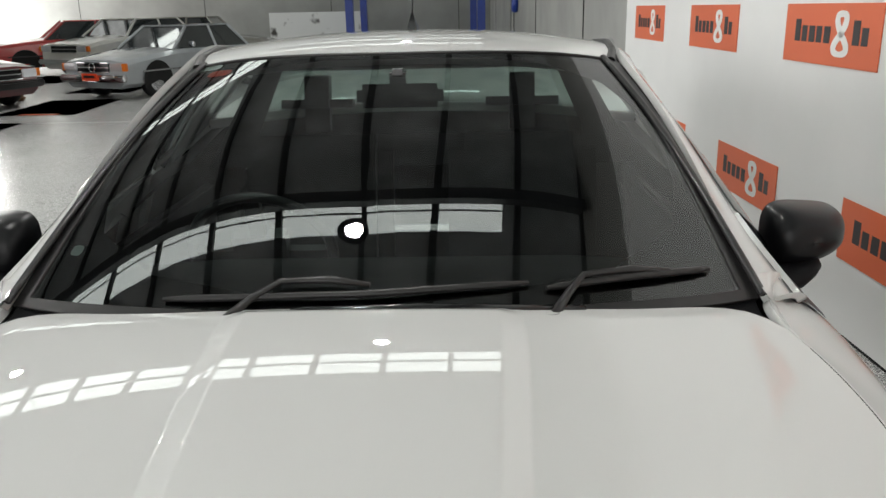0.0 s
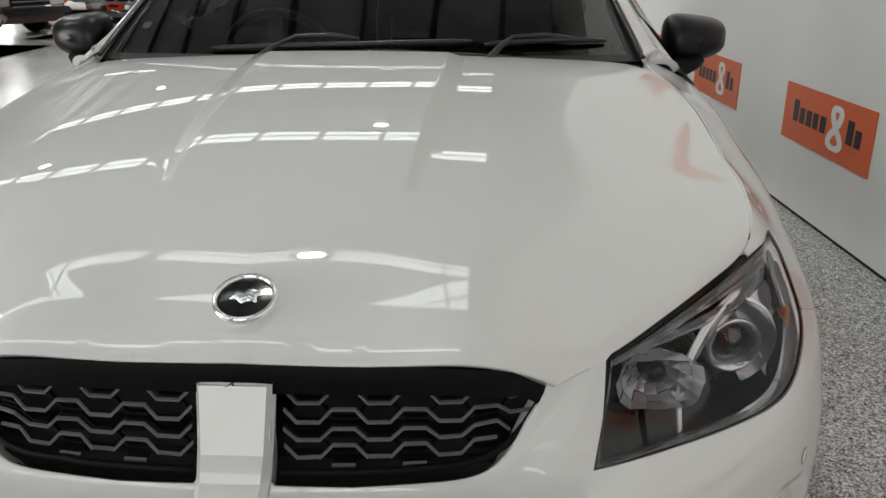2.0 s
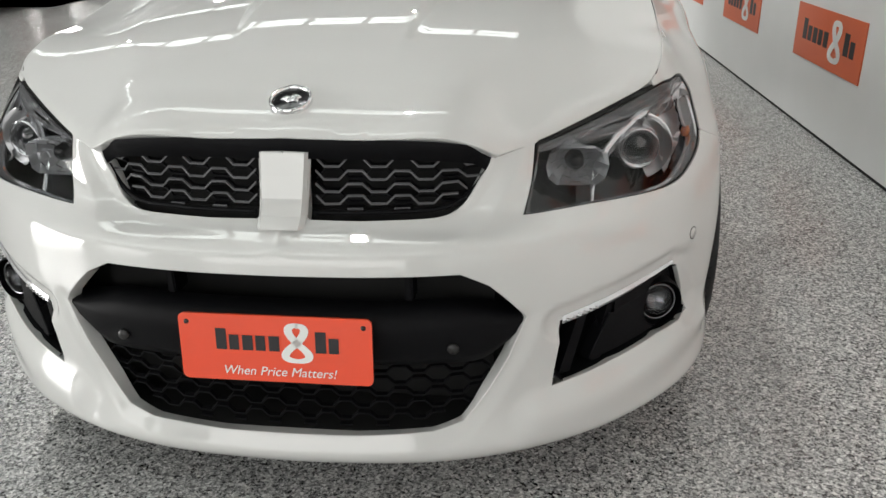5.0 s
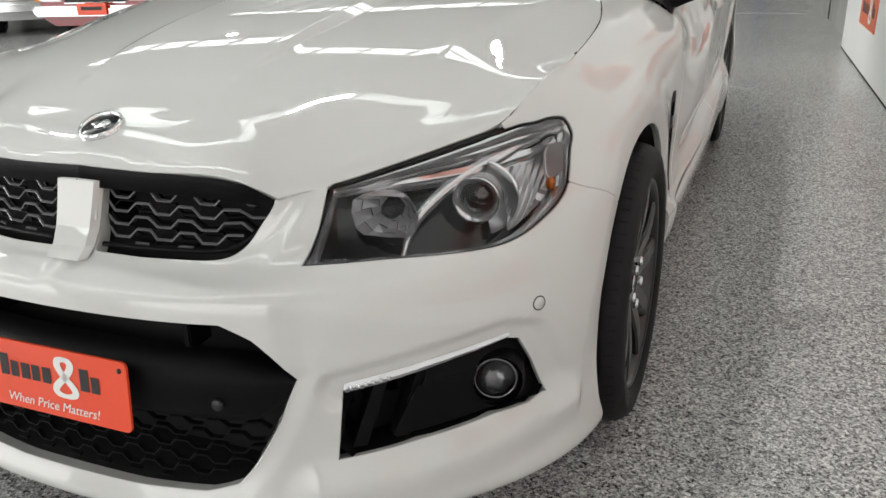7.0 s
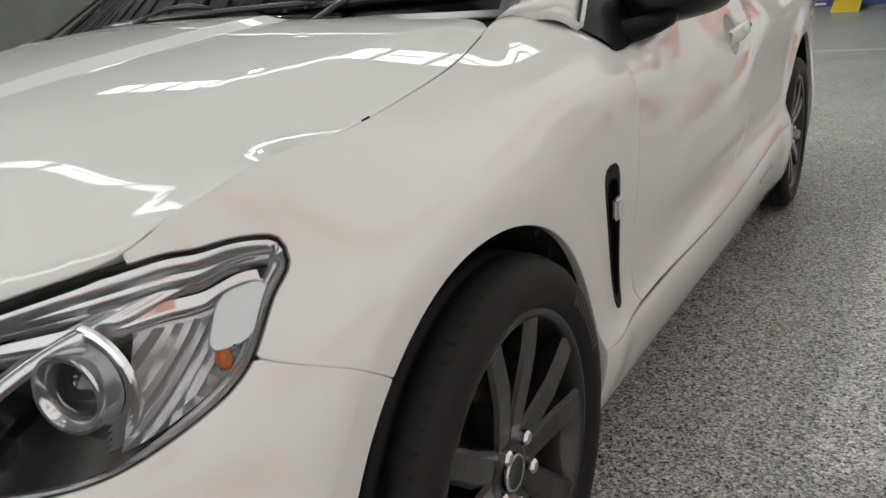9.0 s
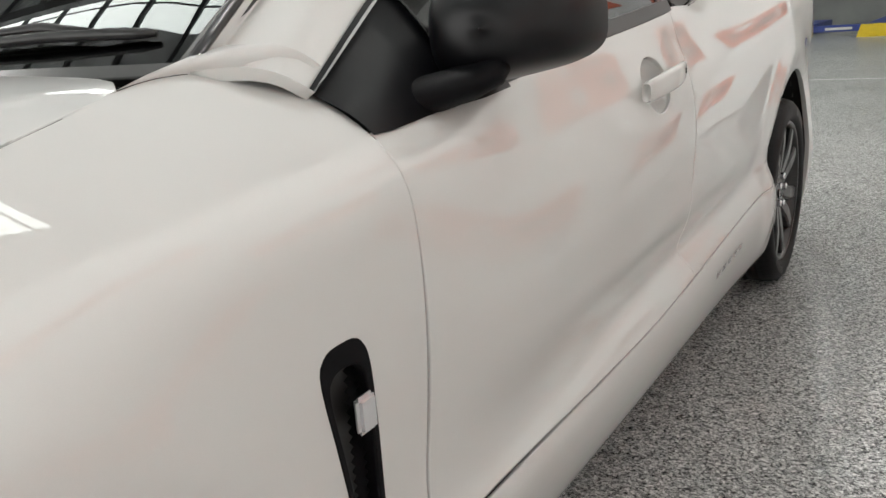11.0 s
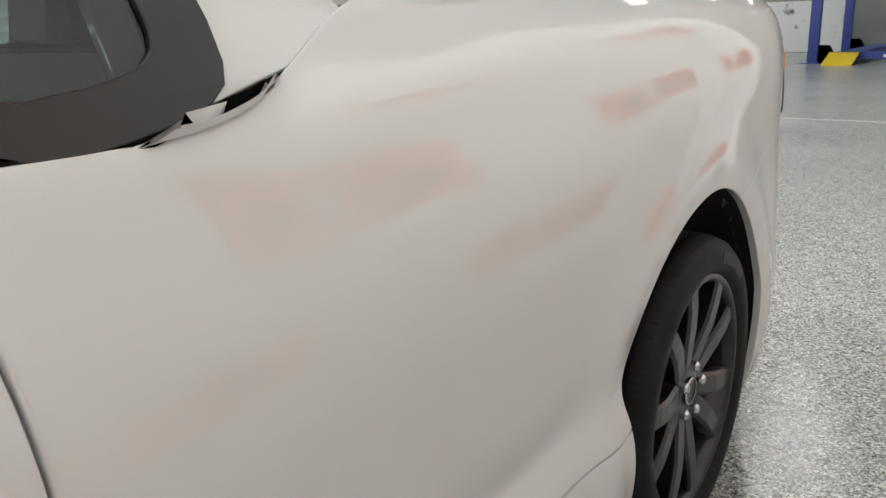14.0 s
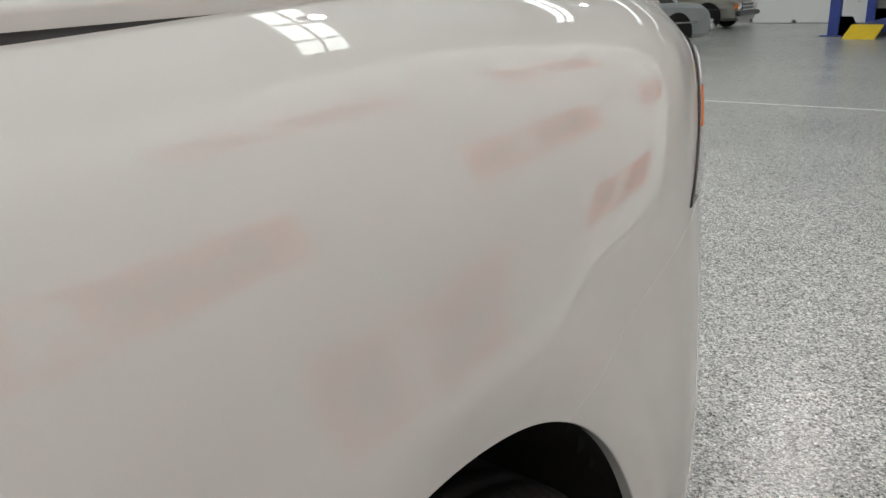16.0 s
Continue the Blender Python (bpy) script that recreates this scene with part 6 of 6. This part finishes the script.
# ---------------------------------------------------------------- wheels
def build_wheel():
    """One wheel on its own centre, outer face towards +x."""
    w = empty("wheel", label="dark grey twin five-spoke alloy wheel")
    R, W = .343, .130
    prof = [(-W + .02, .250), (-W, .275), (-W - .004, .305), (-W + .012, .333), (-W + .035, .341)]
    for g in (-.07, -.024, .024, .07):
        prof += [(g - .0065, R), (g - .005, R - .007), (g + .005, R - .007), (g + .0065, R)]
    prof += [(W - .035, .341), (W - .012, .333), (W + .002, .318), (W + .006, .300), (W + .004, .280), (W - .002, .268), (W - .010, .262), (W - .016, .252)]
    lathe("tyre", prof, M_RUBBER, w, "black low-profile tyre", seg=96)
    # raised bars in place of the maker's name, and tread blocks on the shoulder
    verts, faces = [], []
    rng = random.Random(3)
    for a0 in (0.35, 3.45):
        a = a0
        for i in range(11):
            wd = .030 + .012 * rng.random()
            for r0, r1 in ((.283, .309),):
                o = len(verts)
                for aa, rr in ((a, r0), (a + wd * .9, r0), (a + wd, r1), (a + wd * .1, r1)):
                    xx = W + .0068 - .0 * rr
                    verts.append((xx, rr * math.cos(aa), rr * math.sin(aa)))
                faces.append((o, o + 1, o + 2, o + 3))
            a += wd + .014
    tagged(raw("sidewall_relief", verts, faces, M_RUBLET, w, "faint raised sidewall marks"), kind="stuff")
    verts, faces = [], []
    for i in range(72):
        a = 2 * math.pi * i / 72
        o = len(verts)
        for x_, r_ in ((W - .040, .3418), (W - .013, .3345)):
            for da in (-.006, .006):
                verts.append((x_, (r_ + .0012) * math.cos(a + da), (r_ + .0012) * math.sin(a + da)))
        faces.append((o, o + 1, o + 3, o + 2))
    tagged(raw("tread", verts, faces, M_VOID, w, "dark tread grooves"), kind="stuff")
    lathe("rim", [(-W + .01, .245), (-W + .02, .235), (-.06, .215), (.06, .225), (W - .035, .240), (W - .014, .2435), (W - .008, .250), (W - .006, .256), (W - .014, .262)], M_RIM, w, "dark grey rim barrel", seg=96)
    # spokes: five pairs, each a broad arm that splits
    def arm(pts, wid, top, thick):
        vv, ff = [], []
        for i, (r, a) in enumerate(pts):
            d0 = np.array(pts[max(i - 1, 0)]); d1 = np.array(pts[min(i + 1, len(pts) - 1)])
            p0 = np.array((d0[0] * math.cos(d0[1]), d0[0] * math.sin(d0[1])))
            p1 = np.array((d1[0] * math.cos(d1[1]), d1[0] * math.sin(d1[1])))
            t = (p1 - p0) / np.linalg.norm(p1 - p0)
            nrm = np.array((-t[1], t[0]))
            c = np.array((r * math.cos(a), r * math.sin(a)))
            h, x = wid[i], top[i]
            for k, (o, dx) in enumerate(((-h, -.006), (-h * .72, 0.0), (h * .72, 0.0), (h, -.006), (h * .8, -thick), (-h * .8, -thick))):
                q = c + nrm * o
                vv.append((x + dx, q[0], q[1]))
        m = 6
        for i in range(len(pts) - 1):
            for k in range(m):
                ff.append((i * m + k, i * m + (k + 1) % m, (i + 1) * m + (k + 1) % m, (i + 1) * m + k))
        ff += [tuple(range(m)), tuple(range((len(pts) - 1) * m, len(pts) * m))]
        return vv, ff
    for k in range(5):
        a = 2 * math.pi * k / 5 + .31
        vv, ff = [], []
        for sgn in (-1, 1):
            run = ((.036, .017), (.075, .0225), (.115, .0295), (.155, .038), (.20, .053), (.247, .066))
            v2, f2 = arm([(r, a + sgn * o / r) for r, o in run], [.021, .025, .0265, .0265, .025, .023], [.094, .102, .108, .114, .117, .117], .038)
            o = len(vv)
            vv += v2
            ff += [tuple(o + i for i in q) for q in f2]
        raw("spoke", vv, ff, M_RIM, w, "dark grey twin spoke")
    lathe("hub", [(.05, .075), (.082, .075), (.096, .066), (.100, .040), (.098, .031)], M_RIM, w, seg=40)
    lathe("centre_cap", [(.098, .031), (.104, .031), (.107, .027), (.105, .023), (.1055, 0)], M_GLOSSBLK, w, "black and chrome centre cap", seg=32)
    lathe("cap_ring", [(.104, .0305), (.1085, .0285), (.106, .026)], M_CHROMES, w, seg=32)
    for k in range(5):
        a = 2 * math.pi * k / 5 + .31 + math.pi / 5
        mx = Matrix.Translation((0, .056 * math.cos(a), .056 * math.sin(a)))
        lathe("wheel_nut", [(.08, .0135), (.112, .0125), (.117, .009), (.1175, 0)], M_CHROMES, w, "chrome wheel nut", seg=6, m=mx, smooth=False)
    # brake disc and caliper do not show a turn of their own here
    lathe("brake_disc", [(.02, .06), (.022, .178), (.046, .178), (.048, .06)], M_DISC, w, "steel brake disc", seg=64)
    return w


wheel = build_wheel()
wheel.parent = ute
wheel.location = (.797, HUB_F, HUB_Z)


def wheel_at(x, y, rz, spin):
    c = copy_thing(wheel, Matrix.Translation((x, y, HUB_Z)) @ Matrix.Rotation(rz, 4, "Z") @ Matrix.Rotation(spin, 4, "X"))
    c.parent = ute
    return c


wheel_at(.785, HUB_R, 0, .45)
wheel_at(-.785, HUB_F, math.pi, .2)
wheel_at(-.785, HUB_R, math.pi, .9)


def caliper(y, back):
    bm = bmesh.new()
    n = 10
    verts, faces = [], []
    for i in range(n + 1):
        a = (math.pi * .0 if back else math.pi) + (-.85 + 1.7 * i / n)
        for r, x in ((.115, .060), (.150, .072), (.180, .070), (.196, .055), (.196, .0), (.115, .0)):
            verts.append((.785 + x, y + r * math.cos(a), HUB_Z + r * math.sin(a)))
    for i in range(n):
        for j in range(6):
            faces.append((i * 6 + j, i * 6 + (j + 1) % 6, i * 6 + 6 + (j + 1) % 6, i * 6 + 6 + j))
    faces += [tuple(range(6)), tuple(range(n * 6, n * 6 + 6))]
    raw("brake_caliper", verts, faces, M_RED, ute, "red brake caliper")


caliper(HUB_F, True)
caliper(HUB_R, True)


# ---------------------------------------------------------------- back of the hall
def two_post(name, x, y, h=3.6):
    return box(name, (x - .11, y - .10, 0), (x + .11, y + .10, h), M_BLUE, lift, "blue steel post", bevel=.012)


lift = empty("car_lift", (0, 0, 0), "blue four-post car lift with yellow ramps", "car lift")
for px, py in ((-3.0, 23.2), (.66, 23.2), (-3.2, 28.2), (.5, 28.2)):
    two_post("post", px, py)
    box("foot_plate", (px - .25, py - .22, 0), (px + .25, py + .22, .02), M_BLUE, lift, bevel=.004)
    bm = bmesh.new()
    v = [bm.verts.new((px + .13 + a, py - .13, b)) for a, b in ((0, 0), (.42, 0), (.42, .12), (.25, .42), (0, .42))]
    bm.faces.new(v)
    bmesh.ops.solidify(bm, geom=bm.faces[:], thickness=.04)
    part("gusset", bm, M_BLUE, lift, "blue gusset")
for dx in (0, 1.9):
    box("runway", (-2.5 + dx, 22.95, .10), (-1.95 + dx, 28.0, .26), M_BLUE, lift, "blue steel runway", bevel=.01)
    bm = bmesh.new()
    x0 = -2.6 + dx
    v = [bm.verts.new(p) for p in ((x0, 22.15, .02), (x0 + 0.62, 22.15, .02), (x0 + 0.62, 22.95, .26), (x0, 22.95, .26), (x0, 22.15, 0), (x0 + 0.62, 22.15, 0), (x0 + 0.62, 22.95, .2), (x0, 22.95, .2))]
    for q in ((0, 1, 2, 3), (7, 6, 5, 4), (0, 4, 5, 1), (1, 5, 6, 2), (2, 6, 7, 3), (3, 7, 4, 0)):
        bm.faces.new([v[i] for i in q])
    part("ramp", bm, M_YELLOW, lift, "yellow approach ramp")
box("cross_beam", (-2.9, 23.1, .10), (.56, 23.3, .26), M_BLUE, lift, "blue cross beam", bevel=.012)
box("beam_mark", (-1.5, 23.08, .145), (-.9, 23.099, .205), M_SIGNWHT, lift, "white lettering bar", bevel=0)
# stained white board against the back wall
M_BOARD = mat("stained_white_board", (0.70, 0.71, 0.70), .5, noise_scale=1.6, noise_amt=.12)
nt = M_BOARD.node_tree
nn = nt.nodes.new("ShaderNodeTexNoise")
nn.inputs["Scale"].default_value = 2.2
rr = nt.nodes.new("ShaderNodeValToRGB")
rr.color_ramp.elements[0].position, rr.color_ramp.elements[0].color = .28, (.05, .045, .04, 1)
rr.color_ramp.elements[1].position, rr.color_ramp.elements[1].color = .38, (.74, .75, .74, 1)
tcn = nt.nodes.new("ShaderNodeTexCoord")
nt.links.new(tcn.outputs["Object"], nn.inputs["Vector"])
nt.links.new(nn.outputs["Fac"], rr.inputs["Fac"])
nt.links.new(rr.outputs["Color"], nt.nodes["Principled BSDF"].inputs["Base Color"])
tagged(box("white_board", (-6.6, 28.9, .02), (-3.4, 28.96, 1.5), M_BOARD, bevel=.01), "stained white board leaning on the back wall", "board")
# hose reel and small fittings on the wall
hr = empty("hose_reel", (wall_x(20) + .1, 20, 1.6), "dark blue hose reel on the wall", "hose reel")
lathe("drum", [(-.14, 0), (-.14, .17), (-.10, .2), (-.02, .2), (-.0, .17)], M_BLUE, hr, axis="x", seg=24)
tube("hose", [(-.08, .1, -.15), (-.08, .12, -.5), (-.05, .1, -.9)], .012, M_SATIN, hr)

# floor mats beside the parked cars
def floor_mat(pts, name="floor_mat"):
    bm = bmesh.new()
    v = [bm.verts.new((x, y, .004)) for x, y in pts]
    bm.faces.new(v)
    bmesh.ops.solidify(bm, geom=bm.faces[:], thickness=.004)
    return tagged(part(name, bm, M_MATTE), "dark grey vinyl mat on the floor", "mat", "floor mats")


def mat_quad(x, y):
    floor_mat([(x, y), (x + 1.35, y), (x + 1.15, y + 2.4), (x - .2, y + 2.4)])


mat_quad(-7.5, 12.9)
mat_quad(-7.65, 9.6)
mat_quad(-10.9, 19.3)
mat_quad(-8.1, 16.6)
strip = box("mat_strip", (-7.1, 12.95, .008), (-6.45, 13.05, .012), M_ORANGE, bevel=0)
tagged(strip, "orange strip lying on the dark mat", "mat strip")
blk = empty("wheel_chock", (-8.45, 15.3, 0), "brown wooden block lying on the floor", "chock")
box("block", (-.22, -.1, 0), (.05, .1, .20), M_WOOD, blk, bevel=.05)
box("wedge", (.0, -.09, 0), (.22, .09, .11), M_WOOD, blk, bevel=.04)


# parked cars in the hall
def parked_car(x, y, rz, color, label, length=4.4, width=1.7, height=1.32, hood=1.35, boot=.9, nose_h=.72, chrome=True, plate=False, star=False, group="parked cars"):
    car = empty("parked_car", (x, y, 0), label, "car", group)
    car.rotation_euler = (0, 0, rz)
    paint = mat("parked_car_paint", color, .3, coat=1.0, noise_scale=5, noise_amt=.05)
    # local: nose at y = 0 looking to -y
    L, Wd, H = length, width / 2, height
    belt = nose_h + .13
    ysec = [0, .04, .25, hood * .6, hood, hood + .02, L - boot, L - .25, L - .03, L]
    ztop = [nose_h - .12, nose_h - .02, nose_h + .03, belt - .03, belt + .02, belt + .02, belt + .02, belt - .02, nose_h, nose_h - .12]
    wid = [.90, .95, .98, 1, 1, 1, 1, .98, .95, .9]
    verts, faces = [], []
    for yy, zt, ww in zip(ysec, ztop, wid):
        for xx, zz in ((-.80, .22), (-.97, .30), (-1.0, .55), (-.98, zt - .10), (-.90, zt - .02), (-.5, zt + .012), (0, zt + .02),
                       (.5, zt + .012), (.90, zt - .02), (.98, zt - .10), (1.0, .55), (.97, .30), (.80, .22)):
            verts.append((xx * Wd * ww, yy, zz))
    m = 13
    for i in range(len(ysec) - 1):
        for j in range(m - 1):
            faces.append((i * m + j, i * m + j + 1, (i + 1) * m + j + 1, (i + 1) * m + j))
    faces += [tuple(range(m)), tuple(range((len(ysec) - 1) * m, len(ysec) * m))]
    body = raw("body", verts, faces, paint, car, smooth=False)
    # cabin: pillars and roof in paint, glass set in
    yb0, yb1 = hood - .02, L - boot + .05
    yt0, yt1 = hood + .55, L - boot - .35
    bx, tx = Wd * .90, Wd * .68
    c = [(-bx, yb0, belt), (bx, yb0, belt), (bx, yb1, belt), (-bx, yb1, belt), (-tx, yt0, H), (tx, yt0, H), (tx, yt1, H), (-tx, yt1, H)]
    raw("glass", c, [(0, 1, 5, 4), (1, 2, 6, 5), (2, 3, 7, 6), (3, 0, 4, 7)], M_CARGLASS, car, "dark car glass")
    bm = bmesh.new()
    bmesh.ops.create_cube(bm, size=1)
    for v in bm.verts:
        v.co = Vector((v.co.x * 2 * (tx + .02), (yt0 + yt1) / 2 + v.co.y * (yt1 - yt0 + .06), H + v.co.z * .05))
    bmesh.ops.bevel(bm, geom=bm.edges[:], offset=.02, segments=2, affect="EDGES")
    part("roof", bm, paint, car)
    for a, b in ((0, 4), (1, 5), (2, 6), (3, 7)):
        tube("pillar", [Vector(c[a]), Vector(c[a]).lerp(Vector(c[b]), .5), Vector(c[b])], .035, paint, car)
    for sg in (-1, 1):
        ym = (yb0 + yb1) / 2 + .1
        tube("pillar", [(sg * bx, ym, belt), (sg * tx, ym, H)], .03, paint, car)
        # wheels
        for yy in (L * .175, L * .80):
            wv = empty("wheel")
            wv.parent = car
            wv.location = (sg * (Wd - .11), yy, .31)
            lathe("tyre", [(-.09, .2), (-.1, .28), (-.07, .31), (.07, .31), (.1, .28), (.09, .2)], M_RUBBER, wv, seg=32)
            lathe("rim", [(.06, .2), (.085 * sg, .195), (.07 * sg, .12), (.08 * sg, .05), (.085 * sg, 0)], M_CHROMES, wv, "silver wheel", seg=32)
            # flat black patch in place of the shaded wheel opening
            n = 20
            vv = [(sg * (Wd + .004), yy, .33)] + [(sg * (Wd + .004), yy + .37 * math.cos(t), .33 + .37 * math.sin(t)) for t in np.linspace(-.3, math.pi + .3, n)]
            raw("arch_shade_patch", vv, [(0, i, i + 1) for i in range(1, n)], M_VOID, car)
        box("headlight", (sg * Wd * .72 - .17, -.02, nose_h - .20), (sg * Wd * .72 + .15, .04, nose_h - .06), M_CLEAR, car, "clear headlight", bevel=.015)
        box("indicator", (sg * Wd * .93 - .05, -.012, nose_h - .20), (sg * Wd * .93 + .05, .06, nose_h - .06), M_AMBER, car, "amber indicator", bevel=.01)
        box("door_mirror", (sg * (Wd + .06) - .07, hood + .3, belt + .03), (sg * (Wd + .06) + .07, hood + .38, belt + .14), M_CHROME if chrome else M_SATIN, car, bevel=.02)
        box("door_trim", (sg * Wd - .01, .4, .50), (sg * Wd + .012, L - .4, .53), M_CHROMES if chrome else M_SATIN, car, bevel=.004)
    box("grille", (-Wd * .50, -.02, nose_h - .22), (Wd * .50, .03, nose_h - .05), M_GLOSSBLK, car, "black grille", bevel=.012)
    for zz in (nose_h - .05, nose_h - .135, nose_h - .22):
        box("grille_bar", (-Wd * .50, -.03, zz - .008), (Wd * .50, -.015, zz + .008), M_CHROME, car, bevel=.003)
    if star:
        lathe("grille_emblem", [(-.012, .075), (0, .085), (.012, .075), (0, .070)], M_CHROME, car, "round chrome emblem", axis="y", seg=32, m=Matrix.Translation((0, -.035, nose_h - .135)), closed=True)
    box("front_bumper", (-Wd, -.10, .34), (Wd, .03, .47), M_CHROME if chrome else M_SATIN, car, "bumper bar", bevel=.03)
    box("rear_bumper", (-Wd, L - .03, .36), (Wd, L + .09, .48), M_CHROME if chrome else M_SATIN, car, bevel=.03)
    if plate:
        box("number_plate", (-.2, -.125, .36), (.2, -.112, .50), M_PLATE, car, "orange display plate", bevel=.003)
        box("plate_mark", (-.14, -.13, .42), (.14, -.126, .46), M_SIGNBLK, car, bevel=0)
    return car


M_CARGLASS = mat("dark_car_glass", (.02, .025, .026), .05, coat=1.0)
SEEN = (
    (-6.8, 15.25, radians(-25), (.30, .32, .33), "silver two-seat coupe with chrome grille and orange plate", dict(plate=True, star=True, nose_h=.74, height=1.30)),
    (-10.1, 20.95, radians(-25), (.52, .51, .47), "white older coupe with black grille", dict(nose_h=.86, height=1.42, length=4.7, width=1.85)),
    (-12.7, 22.1, radians(-60), (.42, .02, .018), "red sedan with amber indicators", dict(nose_h=.80, height=1.40, chrome=False, length=4.7)),
    (-7.75, 13.8, radians(72), (.09, .008, .012), "dark maroon car with black bumper", dict(height=1.4, chrome=False)),
    (-6.9, 7.3, radians(13), (.25, .012, .02), "red classic sedan with chrome grille and orange plate", dict(height=1.42, plate=True)),
    (-8.6, 8.0, radians(40), (.36, .37, .37), "pale grey sedan with chrome bumper", dict(height=1.42)),
    (-5.9, 26.3, radians(90), (.20, .19, .16), "beige wagon parked near the back wall", dict(height=1.42, chrome=False)),
)
for x, y, rz, c, lb, kw in SEEN:
    parked_car(x, y, rz, c, lb, **kw)
